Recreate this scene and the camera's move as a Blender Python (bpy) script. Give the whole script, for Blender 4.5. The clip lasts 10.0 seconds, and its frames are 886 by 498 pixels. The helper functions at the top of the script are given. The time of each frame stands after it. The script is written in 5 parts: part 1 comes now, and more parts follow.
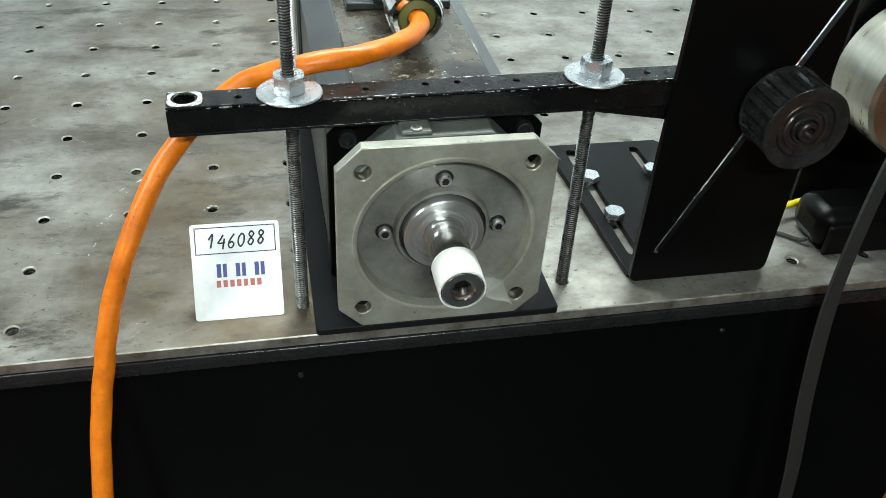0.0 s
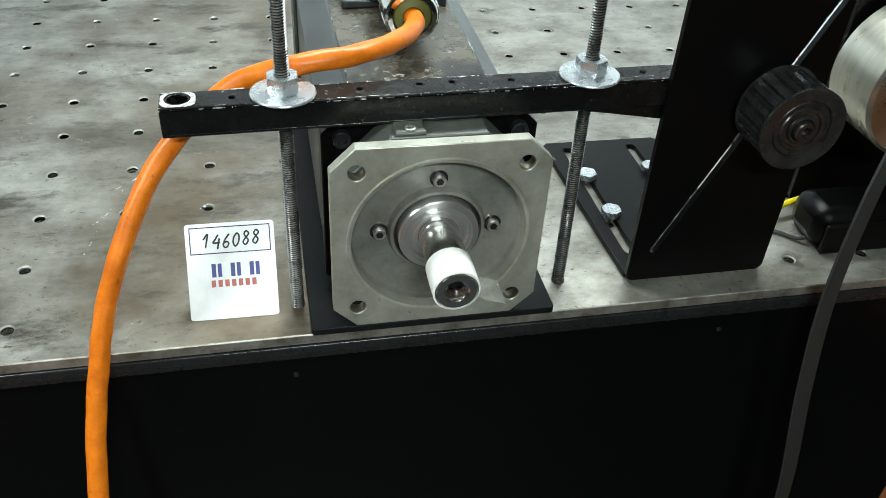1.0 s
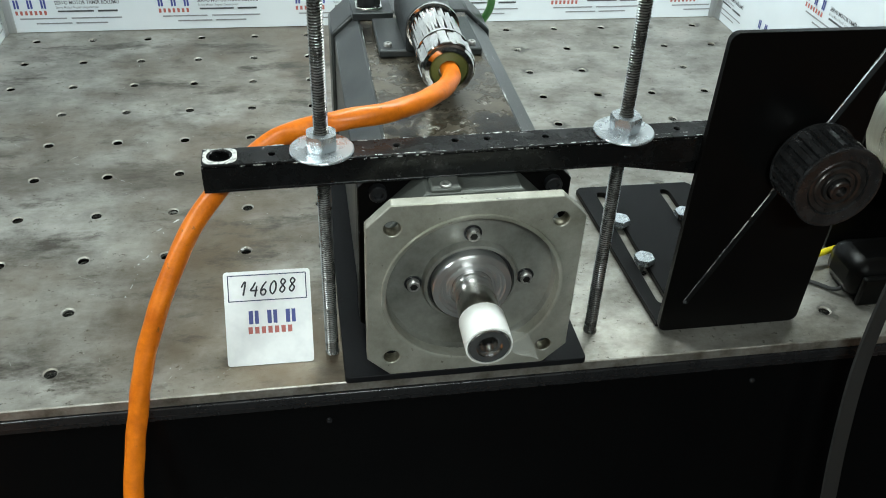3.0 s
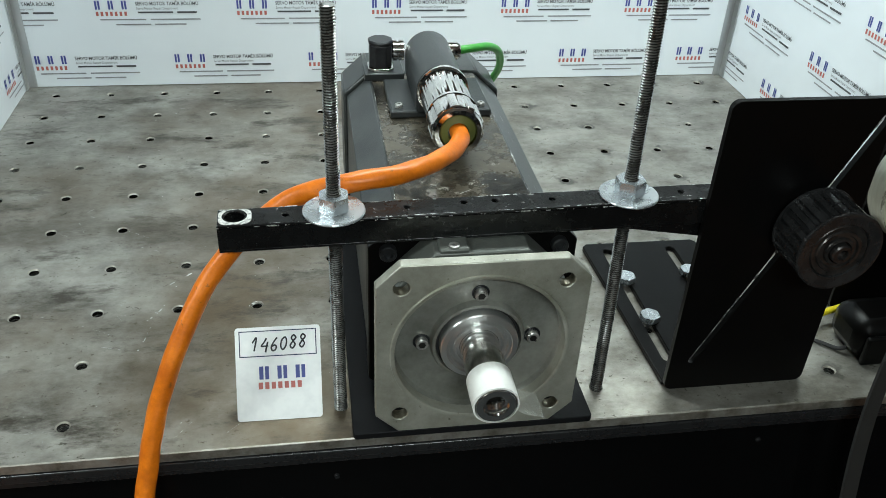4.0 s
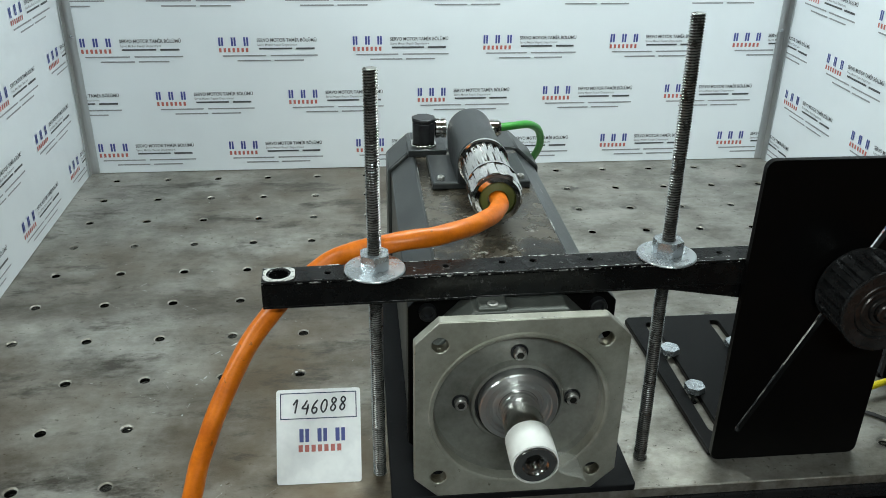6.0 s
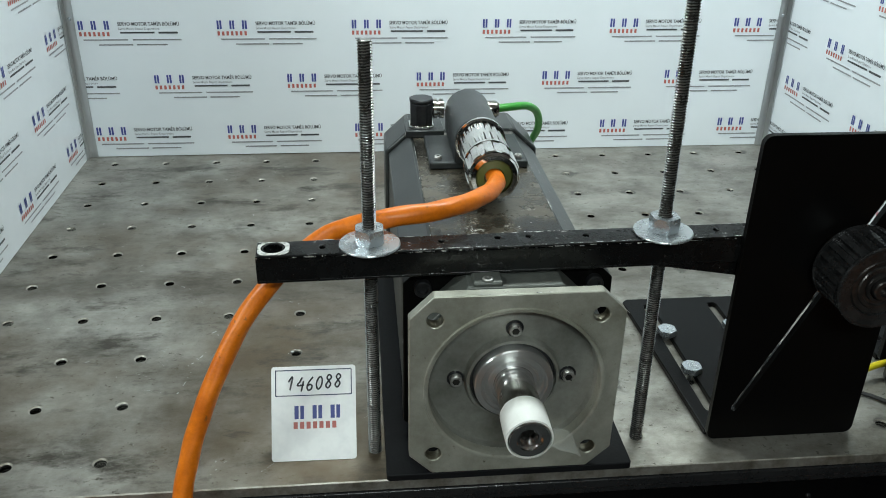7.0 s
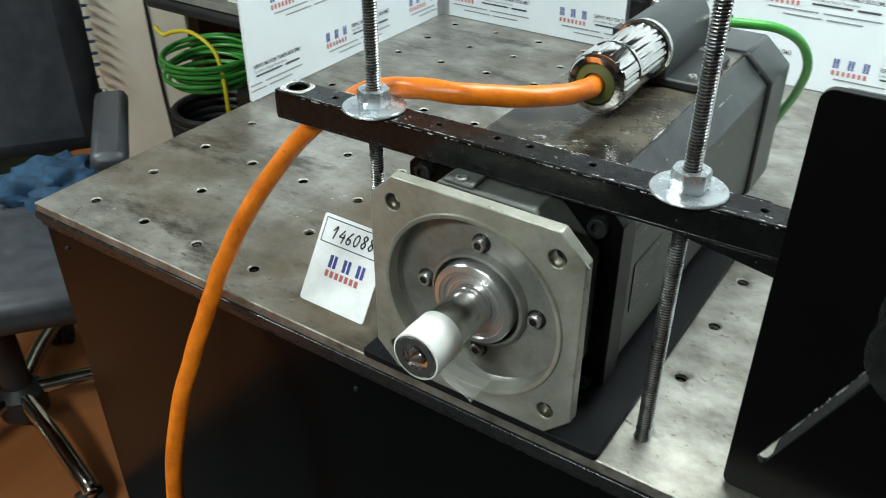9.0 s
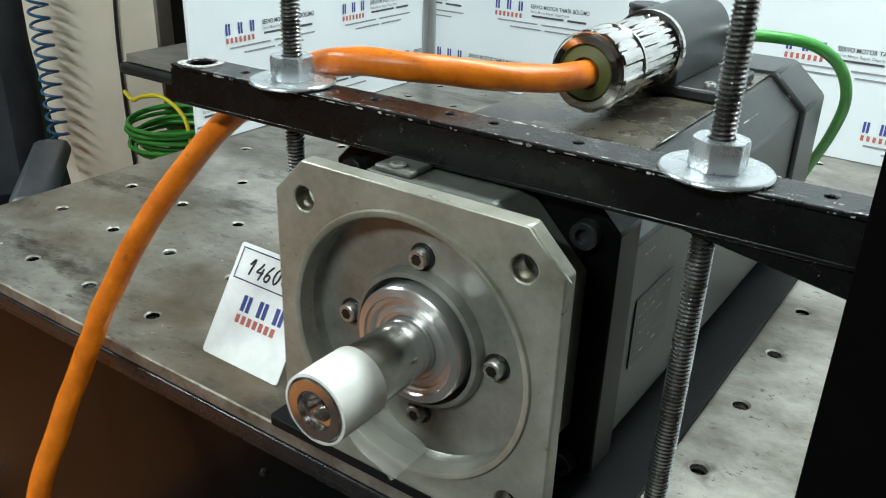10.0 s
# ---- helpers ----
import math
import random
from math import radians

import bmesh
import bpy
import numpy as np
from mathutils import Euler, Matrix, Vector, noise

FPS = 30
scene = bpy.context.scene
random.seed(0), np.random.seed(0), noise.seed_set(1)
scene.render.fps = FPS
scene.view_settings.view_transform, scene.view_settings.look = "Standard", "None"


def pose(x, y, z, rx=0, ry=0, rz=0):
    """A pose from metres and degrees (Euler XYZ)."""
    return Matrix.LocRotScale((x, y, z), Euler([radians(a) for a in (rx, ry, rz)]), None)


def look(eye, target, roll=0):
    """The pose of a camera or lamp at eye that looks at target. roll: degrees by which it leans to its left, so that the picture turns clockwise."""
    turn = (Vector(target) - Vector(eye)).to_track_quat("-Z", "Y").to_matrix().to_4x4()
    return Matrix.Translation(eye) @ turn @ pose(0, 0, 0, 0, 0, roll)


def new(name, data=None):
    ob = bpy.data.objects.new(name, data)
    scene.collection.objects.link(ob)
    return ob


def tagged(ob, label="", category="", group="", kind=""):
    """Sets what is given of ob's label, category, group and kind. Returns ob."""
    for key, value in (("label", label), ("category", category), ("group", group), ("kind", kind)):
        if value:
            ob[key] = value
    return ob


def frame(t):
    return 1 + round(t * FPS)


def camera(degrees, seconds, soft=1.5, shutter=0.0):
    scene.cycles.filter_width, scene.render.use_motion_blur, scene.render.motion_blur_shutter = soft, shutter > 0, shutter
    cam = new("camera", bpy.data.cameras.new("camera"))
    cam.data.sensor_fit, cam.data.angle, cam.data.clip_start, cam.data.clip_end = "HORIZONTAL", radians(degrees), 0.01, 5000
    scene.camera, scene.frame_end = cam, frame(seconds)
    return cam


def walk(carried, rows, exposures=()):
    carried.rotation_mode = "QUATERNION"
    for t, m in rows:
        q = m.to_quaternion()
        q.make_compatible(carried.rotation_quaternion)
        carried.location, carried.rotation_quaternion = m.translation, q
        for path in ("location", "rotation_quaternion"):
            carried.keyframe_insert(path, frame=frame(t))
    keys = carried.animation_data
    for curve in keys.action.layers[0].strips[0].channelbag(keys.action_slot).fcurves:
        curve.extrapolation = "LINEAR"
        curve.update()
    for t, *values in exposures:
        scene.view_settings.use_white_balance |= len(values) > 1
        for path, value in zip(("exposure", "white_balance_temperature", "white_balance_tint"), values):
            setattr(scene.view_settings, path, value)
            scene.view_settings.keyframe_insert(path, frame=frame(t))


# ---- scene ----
cam = camera(55.1, 10.0, 0.7, 0.3)
PATH = [
    (0, (-0.152, -0.636, 0.583), (0.226, 0.913, -0.624), 3.8),
    (0.5, (-0.148, -0.63, 0.585), (0.215, 0.921, -0.624), 3.5),
    (1, (-0.144, -0.632, 0.588), (0.227, 0.908, -0.633), 3.7),
    (1.5, (-0.153, -0.631, 0.588), (0.181, 0.919, -0.63), 3.1),
    (2, (-0.15, -0.629, 0.589), (0.171, 0.929, -0.622), 2.9),
    (3.3, (-0.145, -0.619, 0.63), (0.15, 0.981, -0.534), 2.8),
    (3.5, (-0.146, -0.624, 0.635), (0.15, 1.003, -0.49), 2.9),
    (4, (-0.148, -0.625, 0.64), (0.142, 1.018, -0.464), 2.8),
    (4.5, (-0.146, -0.621, 0.638), (0.136, 1.006, -0.491), 2.7),
    (5, (-0.151, -0.63, 0.631), (0.093, 1.053, -0.421), 2.0),
    (5.5, (-0.147, -0.646, 0.626), (0.063, 1.127, -0.275), 1.1),
    (6.8, (-0.138, -0.663, 0.594), (0.037, 1.115, -0.305), 0.8),
    (7, (-0.137, -0.663, 0.595), (0.046, 1.107, -0.316), 1.0),
    (7.5, (-0.104, -0.685, 0.605), (0.066, 1.054, -0.367), 1.6),
    (8, (0.073, -0.699, 0.615), (-0.085, 1.028, -0.38), 3.5),
    (8.2, (0.1, -0.686, 0.606), (-0.222, 1.015, -0.395), 2.4),
    (8.5, (0.161, -0.615, 0.591), (-0.386, 0.979, -0.487), -0.1),
    (8.8, (0.259, -0.544, 0.544), (-0.531, 0.947, -0.529), 1.6),
    (9, (0.303, -0.499, 0.541), (-0.637, 0.89, -0.549), -0.2),
    (9.2, (0.309, -0.466, 0.517), (-0.69, 0.901, -0.549), -0.1),
    (9.5, (0.285, -0.432, 0.463), (-0.693, 1.017, -0.508), 2.4),
    (10, (0.263, -0.361, 0.381), (-0.756, 1.138, -0.465), 1.9),
]
EXPOSURES = [(0, 0.46), (2.0, 0.40), (3.3, -0.02), (4.0, -0.10), (5.0, -0.22), (5.5, -0.33), (7.0, -0.32), (8.0, -0.18), (8.5, 0.02), (9.0, 0.25), (10.0, 0.22)]
walk(cam, [(t, look(eye, target, roll)) for t, eye, target, roll in PATH], EXPOSURES)

# ---------------------------------------------------------------- world and light
scene.view_settings.exposure = 0.0
world = bpy.data.worlds.new("workshop_air")
scene.world = world
world.use_nodes = True
world.node_tree.nodes["Background"].inputs[0].default_value = (0.85, 0.93, 1.0, 1)
world.node_tree.nodes["Background"].inputs[1].default_value = 0.010

FLOOR_Z, CEIL_Z = -0.75, 1.75
# all out of view: one overhead, two added to brighten front and left
LAMPS = [  # centre x, y, height, length along x, watts
    (0.16, 0.50, 1.10, 0.9, 14.0),
    (-0.10, -1.45, 1.34, 0.7, 29.0),
    (-1.55, -0.40, 1.25, 0.8, 25.0),
]
for lx, ly, lz, ll, watts in LAMPS:
    lamp = bpy.data.lights.new("unseen_tube_light", "AREA")
    lamp.shape, lamp.size, lamp.size_y = "RECTANGLE", ll, 0.14
    lamp.energy, lamp.color = watts, (0.87, 1.0, 0.98)
    new("unseen_tube_light", lamp).matrix_world = pose(lx, ly, lz - 0.082)


# ---------------------------------------------------------------- materials
def mat(name, col, rough=0.5, metal=0.0, col2=None, scale=25.0, detail=6.0, lo=0.35, hi=0.65,
        bump=0.0, bump_scale=300.0, rough_var=0.12, spec=0.5, stretch=(1, 1, 1), coat=0.0, fleck=None, fleck_at=0.68, fleck_scale=60.0):
    m = bpy.data.materials.new(name)
    m.use_nodes = True
    nt = m.node_tree
    b = nt.nodes["Principled BSDF"]
    L = nt.links.new
    tc = nt.nodes.new("ShaderNodeTexCoord")
    mp = nt.nodes.new("ShaderNodeMapping")
    mp.inputs["Scale"].default_value = stretch
    L(tc.outputs["Object"], mp.inputs["Vector"])
    n = nt.nodes.new("ShaderNodeTexNoise")
    n.inputs["Scale"].default_value, n.inputs["Detail"].default_value = scale, detail
    n.inputs["Roughness"].default_value = 0.7
    L(mp.outputs[0], n.inputs["Vector"])
    ramp = nt.nodes.new("ShaderNodeValToRGB")
    ramp.color_ramp.elements[0].position, ramp.color_ramp.elements[1].position = lo, hi
    c2 = col2 or tuple(c * 0.72 for c in col)
    ramp.color_ramp.elements[0].color, ramp.color_ramp.elements[1].color = (*c2, 1), (*col, 1)
    L(n.outputs["Fac"], ramp.inputs[0])
    out = ramp.outputs[0]
    if fleck:
        f = nt.nodes.new("ShaderNodeTexNoise")
        f.inputs["Scale"].default_value, f.inputs["Detail"].default_value = fleck_scale, 8
        f.inputs["Roughness"].default_value = 0.7
        L(mp.outputs[0], f.inputs["Vector"])
        fr = nt.nodes.new("ShaderNodeValToRGB")
        fr.color_ramp.elements[0].position, fr.color_ramp.elements[1].position = fleck_at, fleck_at + 0.07
        L(f.outputs["Fac"], fr.inputs[0])
        mx = nt.nodes.new("ShaderNodeMixRGB")
        mx.inputs[2].default_value = (*fleck, 1)
        L(fr.outputs[0], mx.inputs[0])
        L(out, mx.inputs[1])
        out = mx.outputs[0]
    L(out, b.inputs["Base Color"])
    rr = nt.nodes.new("ShaderNodeMapRange")
    rr.inputs["To Min"].default_value, rr.inputs["To Max"].default_value = max(0.02, rough - rough_var), min(1, rough + rough_var)
    L(n.outputs["Fac"], rr.inputs["Value"])
    L(rr.outputs[0], b.inputs["Roughness"])
    b.inputs["Metallic"].default_value = metal
    b.inputs["Specular IOR Level"].default_value = spec
    b.inputs["Coat Weight"].default_value = coat
    if bump:
        bn = nt.nodes.new("ShaderNodeTexNoise")
        bn.inputs["Scale"].default_value, bn.inputs["Detail"].default_value = bump_scale, 4
        L(mp.outputs[0], bn.inputs["Vector"])
        bp = nt.nodes.new("ShaderNodeBump")
        bp.inputs["Strength"].default_value, bp.inputs["Distance"].default_value = bump, 0.001
        L(bn.outputs["Fac"], bp.inputs["Height"])
        L(bp.outputs[0], b.inputs["Normal"])
    return m


PITCH, GX, GY = 0.0935, -0.4125, -0.055


def steel_table_material():
    """Ground steel with stains, brown patches, and oily rings round some of the tapped holes."""
    m = mat("worn_steel_plate", (0.47, 0.455, 0.412), 0.35, 0.66, (0.17, 0.157, 0.132), 17.0, 15, 0.34, 0.64, 0.2, 620, 0.2, fleck=(0.11, 0.10, 0.08), fleck_at=0.60, fleck_scale=150, stretch=(0.75, 1, 1))
    nt = m.node_tree
    b = nt.nodes["Principled BSDF"]
    L = nt.links.new
    tc = nt.nodes.new("ShaderNodeTexCoord")
    sx = nt.nodes.new("ShaderNodeSeparateXYZ")
    L(tc.outputs["Object"], sx.inputs[0])
    right_sheen = nt.nodes.new("ShaderNodeMapRange")  # stains fade to the right, standing in for the sheen reflected there
    right_sheen.inputs["From Min"].default_value, right_sheen.inputs["From Max"].default_value = -0.1, 0.15
    right_sheen.inputs["To Min"].default_value, right_sheen.inputs["To Max"].default_value = 0.95, 0.3
    L(sx.outputs["X"], right_sheen.inputs["Value"])
    # brown grime in large soft patches
    g = nt.nodes.new("ShaderNodeTexNoise")
    g.inputs["Scale"].default_value, g.inputs["Detail"].default_value = 2.6, 7
    g.inputs["Roughness"].default_value = 0.6
    L(tc.outputs["Object"], g.inputs["Vector"])
    gr = nt.nodes.new("ShaderNodeValToRGB")
    gr.color_ramp.elements[0].position, gr.color_ramp.elements[1].position = 0.44, 0.66
    L(g.outputs["Fac"], gr.inputs[0])
    sc = nt.nodes.new("ShaderNodeMath")
    sc.operation = "MULTIPLY"
    L(right_sheen.outputs[0], sc.inputs[1])
    L(gr.outputs[0], sc.inputs[0])
    m1 = nt.nodes.new("ShaderNodeMixRGB")
    m1.inputs[2].default_value = (0.145, 0.108, 0.068, 1)
    L(sc.outputs[0], m1.inputs[0])
    L(b.inputs["Base Color"].links[0].from_socket, m1.inputs[1])
    # oil rings: distance to the nearest hole, broken up by noise
    off = nt.nodes.new("ShaderNodeVectorMath")
    off.operation = "SUBTRACT"
    off.inputs[1].default_value = (GX - 0.02 - PITCH / 2, GY - 0.45 - PITCH / 2, 0)  # the bench stands at 0.02, 0.45
    L(tc.outputs["Object"], off.inputs[0])
    md = nt.nodes.new("ShaderNodeVectorMath")
    md.operation = "WRAP"
    md.inputs[1].default_value, md.inputs[2].default_value = (PITCH / 2, PITCH / 2, 1), (-PITCH / 2, -PITCH / 2, -1)
    sub = nt.nodes.new("ShaderNodeVectorMath")
    sub.operation = "SUBTRACT"
    sub.inputs[1].default_value = (PITCH / 2, PITCH / 2, 0)
    L(off.outputs[0], sub.inputs[0])
    L(sub.outputs[0], md.inputs[0])
    flat = nt.nodes.new("ShaderNodeVectorMath")
    flat.operation = "MULTIPLY"
    flat.inputs[1].default_value = (1, 1, 0)
    L(md.outputs[0], flat.inputs[0])
    ln = nt.nodes.new("ShaderNodeVectorMath")
    ln.operation = "LENGTH"
    L(flat.outputs[0], ln.inputs[0])
    on = nt.nodes.new("ShaderNodeTexNoise")
    on.inputs["Scale"].default_value, on.inputs["Detail"].default_value = 38, 6
    L(tc.outputs["Object"], on.inputs["Vector"])
    rad = nt.nodes.new("ShaderNodeMapRange")
    rad.inputs["From Min"].default_value, rad.inputs["From Max"].default_value = 0.46, 0.75
    rad.inputs["To Min"].default_value, rad.inputs["To Max"].default_value = 0.004, 0.026
    L(on.outputs["Fac"], rad.inputs["Value"])
    lt = nt.nodes.new("ShaderNodeMath")
    lt.operation = "SUBTRACT"
    L(rad.outputs[0], lt.inputs[0])
    L(ln.outputs["Value"], lt.inputs[1])
    soft = nt.nodes.new("ShaderNodeMapRange")
    soft.inputs["From Min"].default_value, soft.inputs["From Max"].default_value = -0.004, 0.006
    L(lt.outputs[0], soft.inputs["Value"])
    half = nt.nodes.new("ShaderNodeMapRange")
    half.inputs["From Min"].default_value, half.inputs["From Max"].default_value = -0.1, 0.15
    half.inputs["To Min"].default_value, half.inputs["To Max"].default_value = 0.2, 0.85
    L(sx.outputs["X"], half.inputs["Value"])
    s2 = nt.nodes.new("ShaderNodeMath")
    s2.operation = "MULTIPLY"
    L(soft.outputs[0], s2.inputs[0])
    L(half.outputs[0], s2.inputs[1])
    m2 = nt.nodes.new("ShaderNodeMixRGB")
    m2.inputs[2].default_value = (0.10, 0.095, 0.085, 1)
    L(s2.outputs[0], m2.inputs[0])
    L(m1.outputs[0], m2.inputs[1])
    # dark smudges drawn out along the bench
    mp2 = nt.nodes.new("ShaderNodeMapping")
    mp2.inputs["Scale"].default_value = (0.45, 1, 1)
    L(tc.outputs["Object"], mp2.inputs["Vector"])
    dn = nt.nodes.new("ShaderNodeTexNoise")
    dn.inputs["Scale"].default_value, dn.inputs["Detail"].default_value = 19, 9
    dn.inputs["Roughness"].default_value = 0.72
    L(mp2.outputs[0], dn.inputs["Vector"])
    dr = nt.nodes.new("ShaderNodeValToRGB")
    dr.color_ramp.elements[0].position, dr.color_ramp.elements[1].position = 0.53, 0.66
    L(dn.outputs["Fac"], dr.inputs[0])
    s3 = nt.nodes.new("ShaderNodeMath")
    s3.operation = "MULTIPLY"
    L(right_sheen.outputs[0], s3.inputs[1])
    L(dr.outputs[0], s3.inputs[0])
    m3 = nt.nodes.new("ShaderNodeMixRGB")
    m3.inputs[2].default_value = (0.075, 0.066, 0.052, 1)
    L(s3.outputs[0], m3.inputs[0])
    L(m2.outputs[0], m3.inputs[1])
    # a long dark band across the plate, broken up by noise
    wob = nt.nodes.new("ShaderNodeMath")
    wob.operation = "MULTIPLY_ADD"
    wob.inputs[1].default_value = 0.12
    L(g.outputs["Fac"], wob.inputs[0])
    L(sx.outputs["Y"], wob.inputs[2])
    band = nt.nodes.new("ShaderNodeValToRGB")
    band.color_ramp.interpolation = "EASE"
    e = band.color_ramp.elements
    e[0].position, e[1].position = 0.44, 0.56
    e[0].color = e[1].color = (0, 0, 0, 1)
    e.new(0.50).color = (1, 1, 1, 1)
    sh = nt.nodes.new("ShaderNodeMath")
    sh.operation = "ADD"
    sh.inputs[1].default_value = 0.50 + 0.045 - 0.06
    L(wob.outputs[0], sh.inputs[0])
    L(sh.outputs[0], band.inputs[0])
    s4 = nt.nodes.new("ShaderNodeMath")
    s4.operation = "MULTIPLY"
    L(band.outputs[0], s4.inputs[0])
    n4 = nt.nodes.new("ShaderNodeMapRange")
    n4.inputs["From Min"].default_value, n4.inputs["From Max"].default_value, n4.inputs["To Max"].default_value = 0.28, 0.58, 0.92
    L(dn.outputs["Fac"], n4.inputs["Value"])
    L(n4.outputs[0], s4.inputs[1])
    m4 = nt.nodes.new("ShaderNodeMixRGB")
    m4.inputs[2].default_value = (0.10, 0.085, 0.065, 1)
    L(s4.outputs[0], m4.inputs[0])
    L(m3.outputs[0], m4.inputs[1])
    L(m4.outputs[0], b.inputs["Base Color"])
    return m


def turned_grain(m, amount):
    """Circular lathe grain round the y axis."""
    tg = m.node_tree.nodes.new("ShaderNodeTangent")
    tg.direction_type, tg.axis = "RADIAL", "Y"
    b = m.node_tree.nodes["Principled BSDF"]
    b.inputs["Anisotropic"].default_value, b.inputs["Anisotropic Rotation"].default_value = amount, 0.25
    m.node_tree.links.new(tg.outputs[0], b.inputs["Tangent"])
    return m


STEEL = steel_table_material()
STEEL_EDGE = mat("worn_steel_edge", (0.42, 0.40, 0.36), 0.45, 0.7, (0.16, 0.14, 0.11), 30, 8, 0.35, 0.62, 0.3, 500)
BORE = mat("tapped_bore_steel", (0.55, 0.54, 0.51), 0.25, 0.95, (0.05, 0.047, 0.043), 200, 4, 0.46, 0.56, bump=0.8, bump_scale=900, stretch=(0.05, 0.05, 1))
SHADED_HOLE = mat("shaded_bored_alloy", (0.22, 0.20, 0.145), 0.35, 0.6, (0.07, 0.06, 0.042), 90, 6)
BLACK_PANEL = mat("black_lacquered_panel", (0.0028, 0.0027, 0.0028), 0.2, 0.0, (0.002, 0.002, 0.0022), 12, 5, 0.3, 0.7, 0.03, 80, 0.06, spec=0.11)
BLACK_LIP = mat("black_painted_rail", (0.018, 0.018, 0.019), 0.28, 0.0, (0.01, 0.01, 0.011), 60, 6, 0.3, 0.7, 0.15, 250, fleck=(0.3, 0.3, 0.3), fleck_at=0.72, fleck_scale=160)
BLACK_PAINT = mat("black_satin_paint", (0.0028, 0.0026, 0.0026), 0.34, 0.0, (0.002, 0.002, 0.002), 18, 6, 0.3, 0.7, 0.12, 700, 0.07, spec=0.14)
BEAM_PAINT = mat("chipped_black_paint", (0.007, 0.0074, 0.0078), 0.27, 0.0, (0.003, 0.003, 0.003), 40, 7, 0.3, 0.7, 0.14, 260, 0.08, spec=0.42, fleck=(0.4, 0.4, 0.4), fleck_at=0.645, fleck_scale=130)
WORN_AND_LIT_WHITE = mat("worn_and_lit_white", (0.62, 0.62, 0.60), 0.55, 0.2, (0.06, 0.06, 0.06), 210, 8, 0.38, 0.54, 0.3, 400)
ZINC = mat("zinc_plated_steel", (0.60, 0.64, 0.67), 0.27, 0.75, (0.54, 0.58, 0.61), 60, 6, 0.3, 0.7, 0.12, 500, 0.08)
# dark steel for thread roots, sockets and bore: recess shade as colour
RECESS_SHADE = mat("shaded_recess_steel", (0.06, 0.058, 0.053), 0.4, 0.7, (0.03, 0.029, 0.026), 80, 5)
ROD_STEEL = mat("threaded_steel", (0.50, 0.51, 0.50), 0.28, 0.95, (0.22, 0.22, 0.21), 60, 6, 0.3, 0.7, rough_var=0.1)
FLANGE = mat("machined_flange_alloy", (0.47, 0.465, 0.405), 0.36, 0.45, (0.25, 0.245, 0.195), 15, 12, 0.32, 0.62, 0.22, 420, 0.13, fleck=(0.12, 0.11, 0.08), fleck_at=0.63, fleck_scale=95)
RECESS = turned_grain(mat("machined_recess_alloy", (0.38, 0.38, 0.345), 0.33, 0.5, (0.18, 0.18, 0.158), 22, 11, 0.32, 0.68, 0.12, 500, 0.12), 0.5)
CHROME = turned_grain(mat("polished_steel", (0.82, 0.82, 0.81), 0.16, 1.0, (0.66, 0.66, 0.65), 50, 4, 0.3, 0.7, rough_var=0.06), 0.5)
CHROME_DARK = mat("bright_nickel", (0.72, 0.71, 0.69), 0.1, 1.0, (0.55, 0.53, 0.5), 70, 6, 0.3, 0.7, rough_var=0.05)
SATIN = mat("satin_turned_steel", (0.68, 0.68, 0.66), 0.26, 0.9, (0.58, 0.58, 0.56), 14, 2, 0.3, 0.7, rough_var=0.03)


TURNED = turned_grain(mat("lathe_turned_steel", (0.85, 0.85, 0.84), 0.30, 0.9, (0.72, 0.72, 0.71), 14, 2, 0.3, 0.7, rough_var=0.03), 0.8)
SCREW = mat("screw_steel", (0.62, 0.61, 0.59), 0.3, 0.75, (0.34, 0.33, 0.31), 150, 4)
MOTOR_GREY = mat("grey_motor_paint", (0.055, 0.060, 0.059), 0.34, 0.15, (0.020, 0.022, 0.022), 18, 10, 0.38, 0.62, 0.16, 400, 0.12, fleck=(0.42, 0.42, 0.41), fleck_at=0.655, fleck_scale=60)
MOTOR_TOP = mat("oily_motor_top", (0.105, 0.090, 0.066), 0.26, 0.2, (0.010, 0.009, 0.008), 17, 10, 0.40, 0.62, 0.15, 300, 0.15, fleck=(0.42, 0.40, 0.36), fleck_at=0.635, fleck_scale=48)
NECK_GREY = mat("cast_neck_grey", (0.155, 0.165, 0.150), 0.45, 0.3, (0.075, 0.08, 0.072), 30, 9, 0.3, 0.7, 0.35, 350, fleck=(0.34, 0.33, 0.29), fleck_at=0.64, fleck_scale=70)
CONN_GREY = mat("grey_connector_housing", (0.045, 0.050, 0.051), 0.36, 0.3, (0.026, 0.029, 0.030), 35, 8, 0.3, 0.7, 0.25, 500, fleck=(0.22, 0.22, 0.21), fleck_at=0.70, fleck_scale=70)
DARK_METAL = mat("dark_anodised_metal", (0.05, 0.052, 0.055), 0.35, 0.7, (0.03, 0.03, 0.033), 60, 5)
ORANGE = mat("orange_cable_jacket", (0.85, 0.215, 0.008), 0.37, 0.0, (0.60, 0.130, 0.006), 38, 9, 0.36, 0.62, 0.3, 260, 0.1, fleck=(0.30, 0.10, 0.03), fleck_at=0.63, fleck_scale=85)
GREEN = mat("green_cable_jacket", (0.06, 0.34, 0.05), 0.4, 0.0, (0.04, 0.25, 0.04), 40, 4)
SEAL = mat("olive_rubber_seal", (0.12, 0.13, 0.03), 0.5, 0.0)
RUBBER_AND_SHADE = mat("black_rubber_and_shade", (0.02, 0.02, 0.021), 0.55, 0.0, (0.013, 0.013, 0.013), 60, 5, bump=0.2)
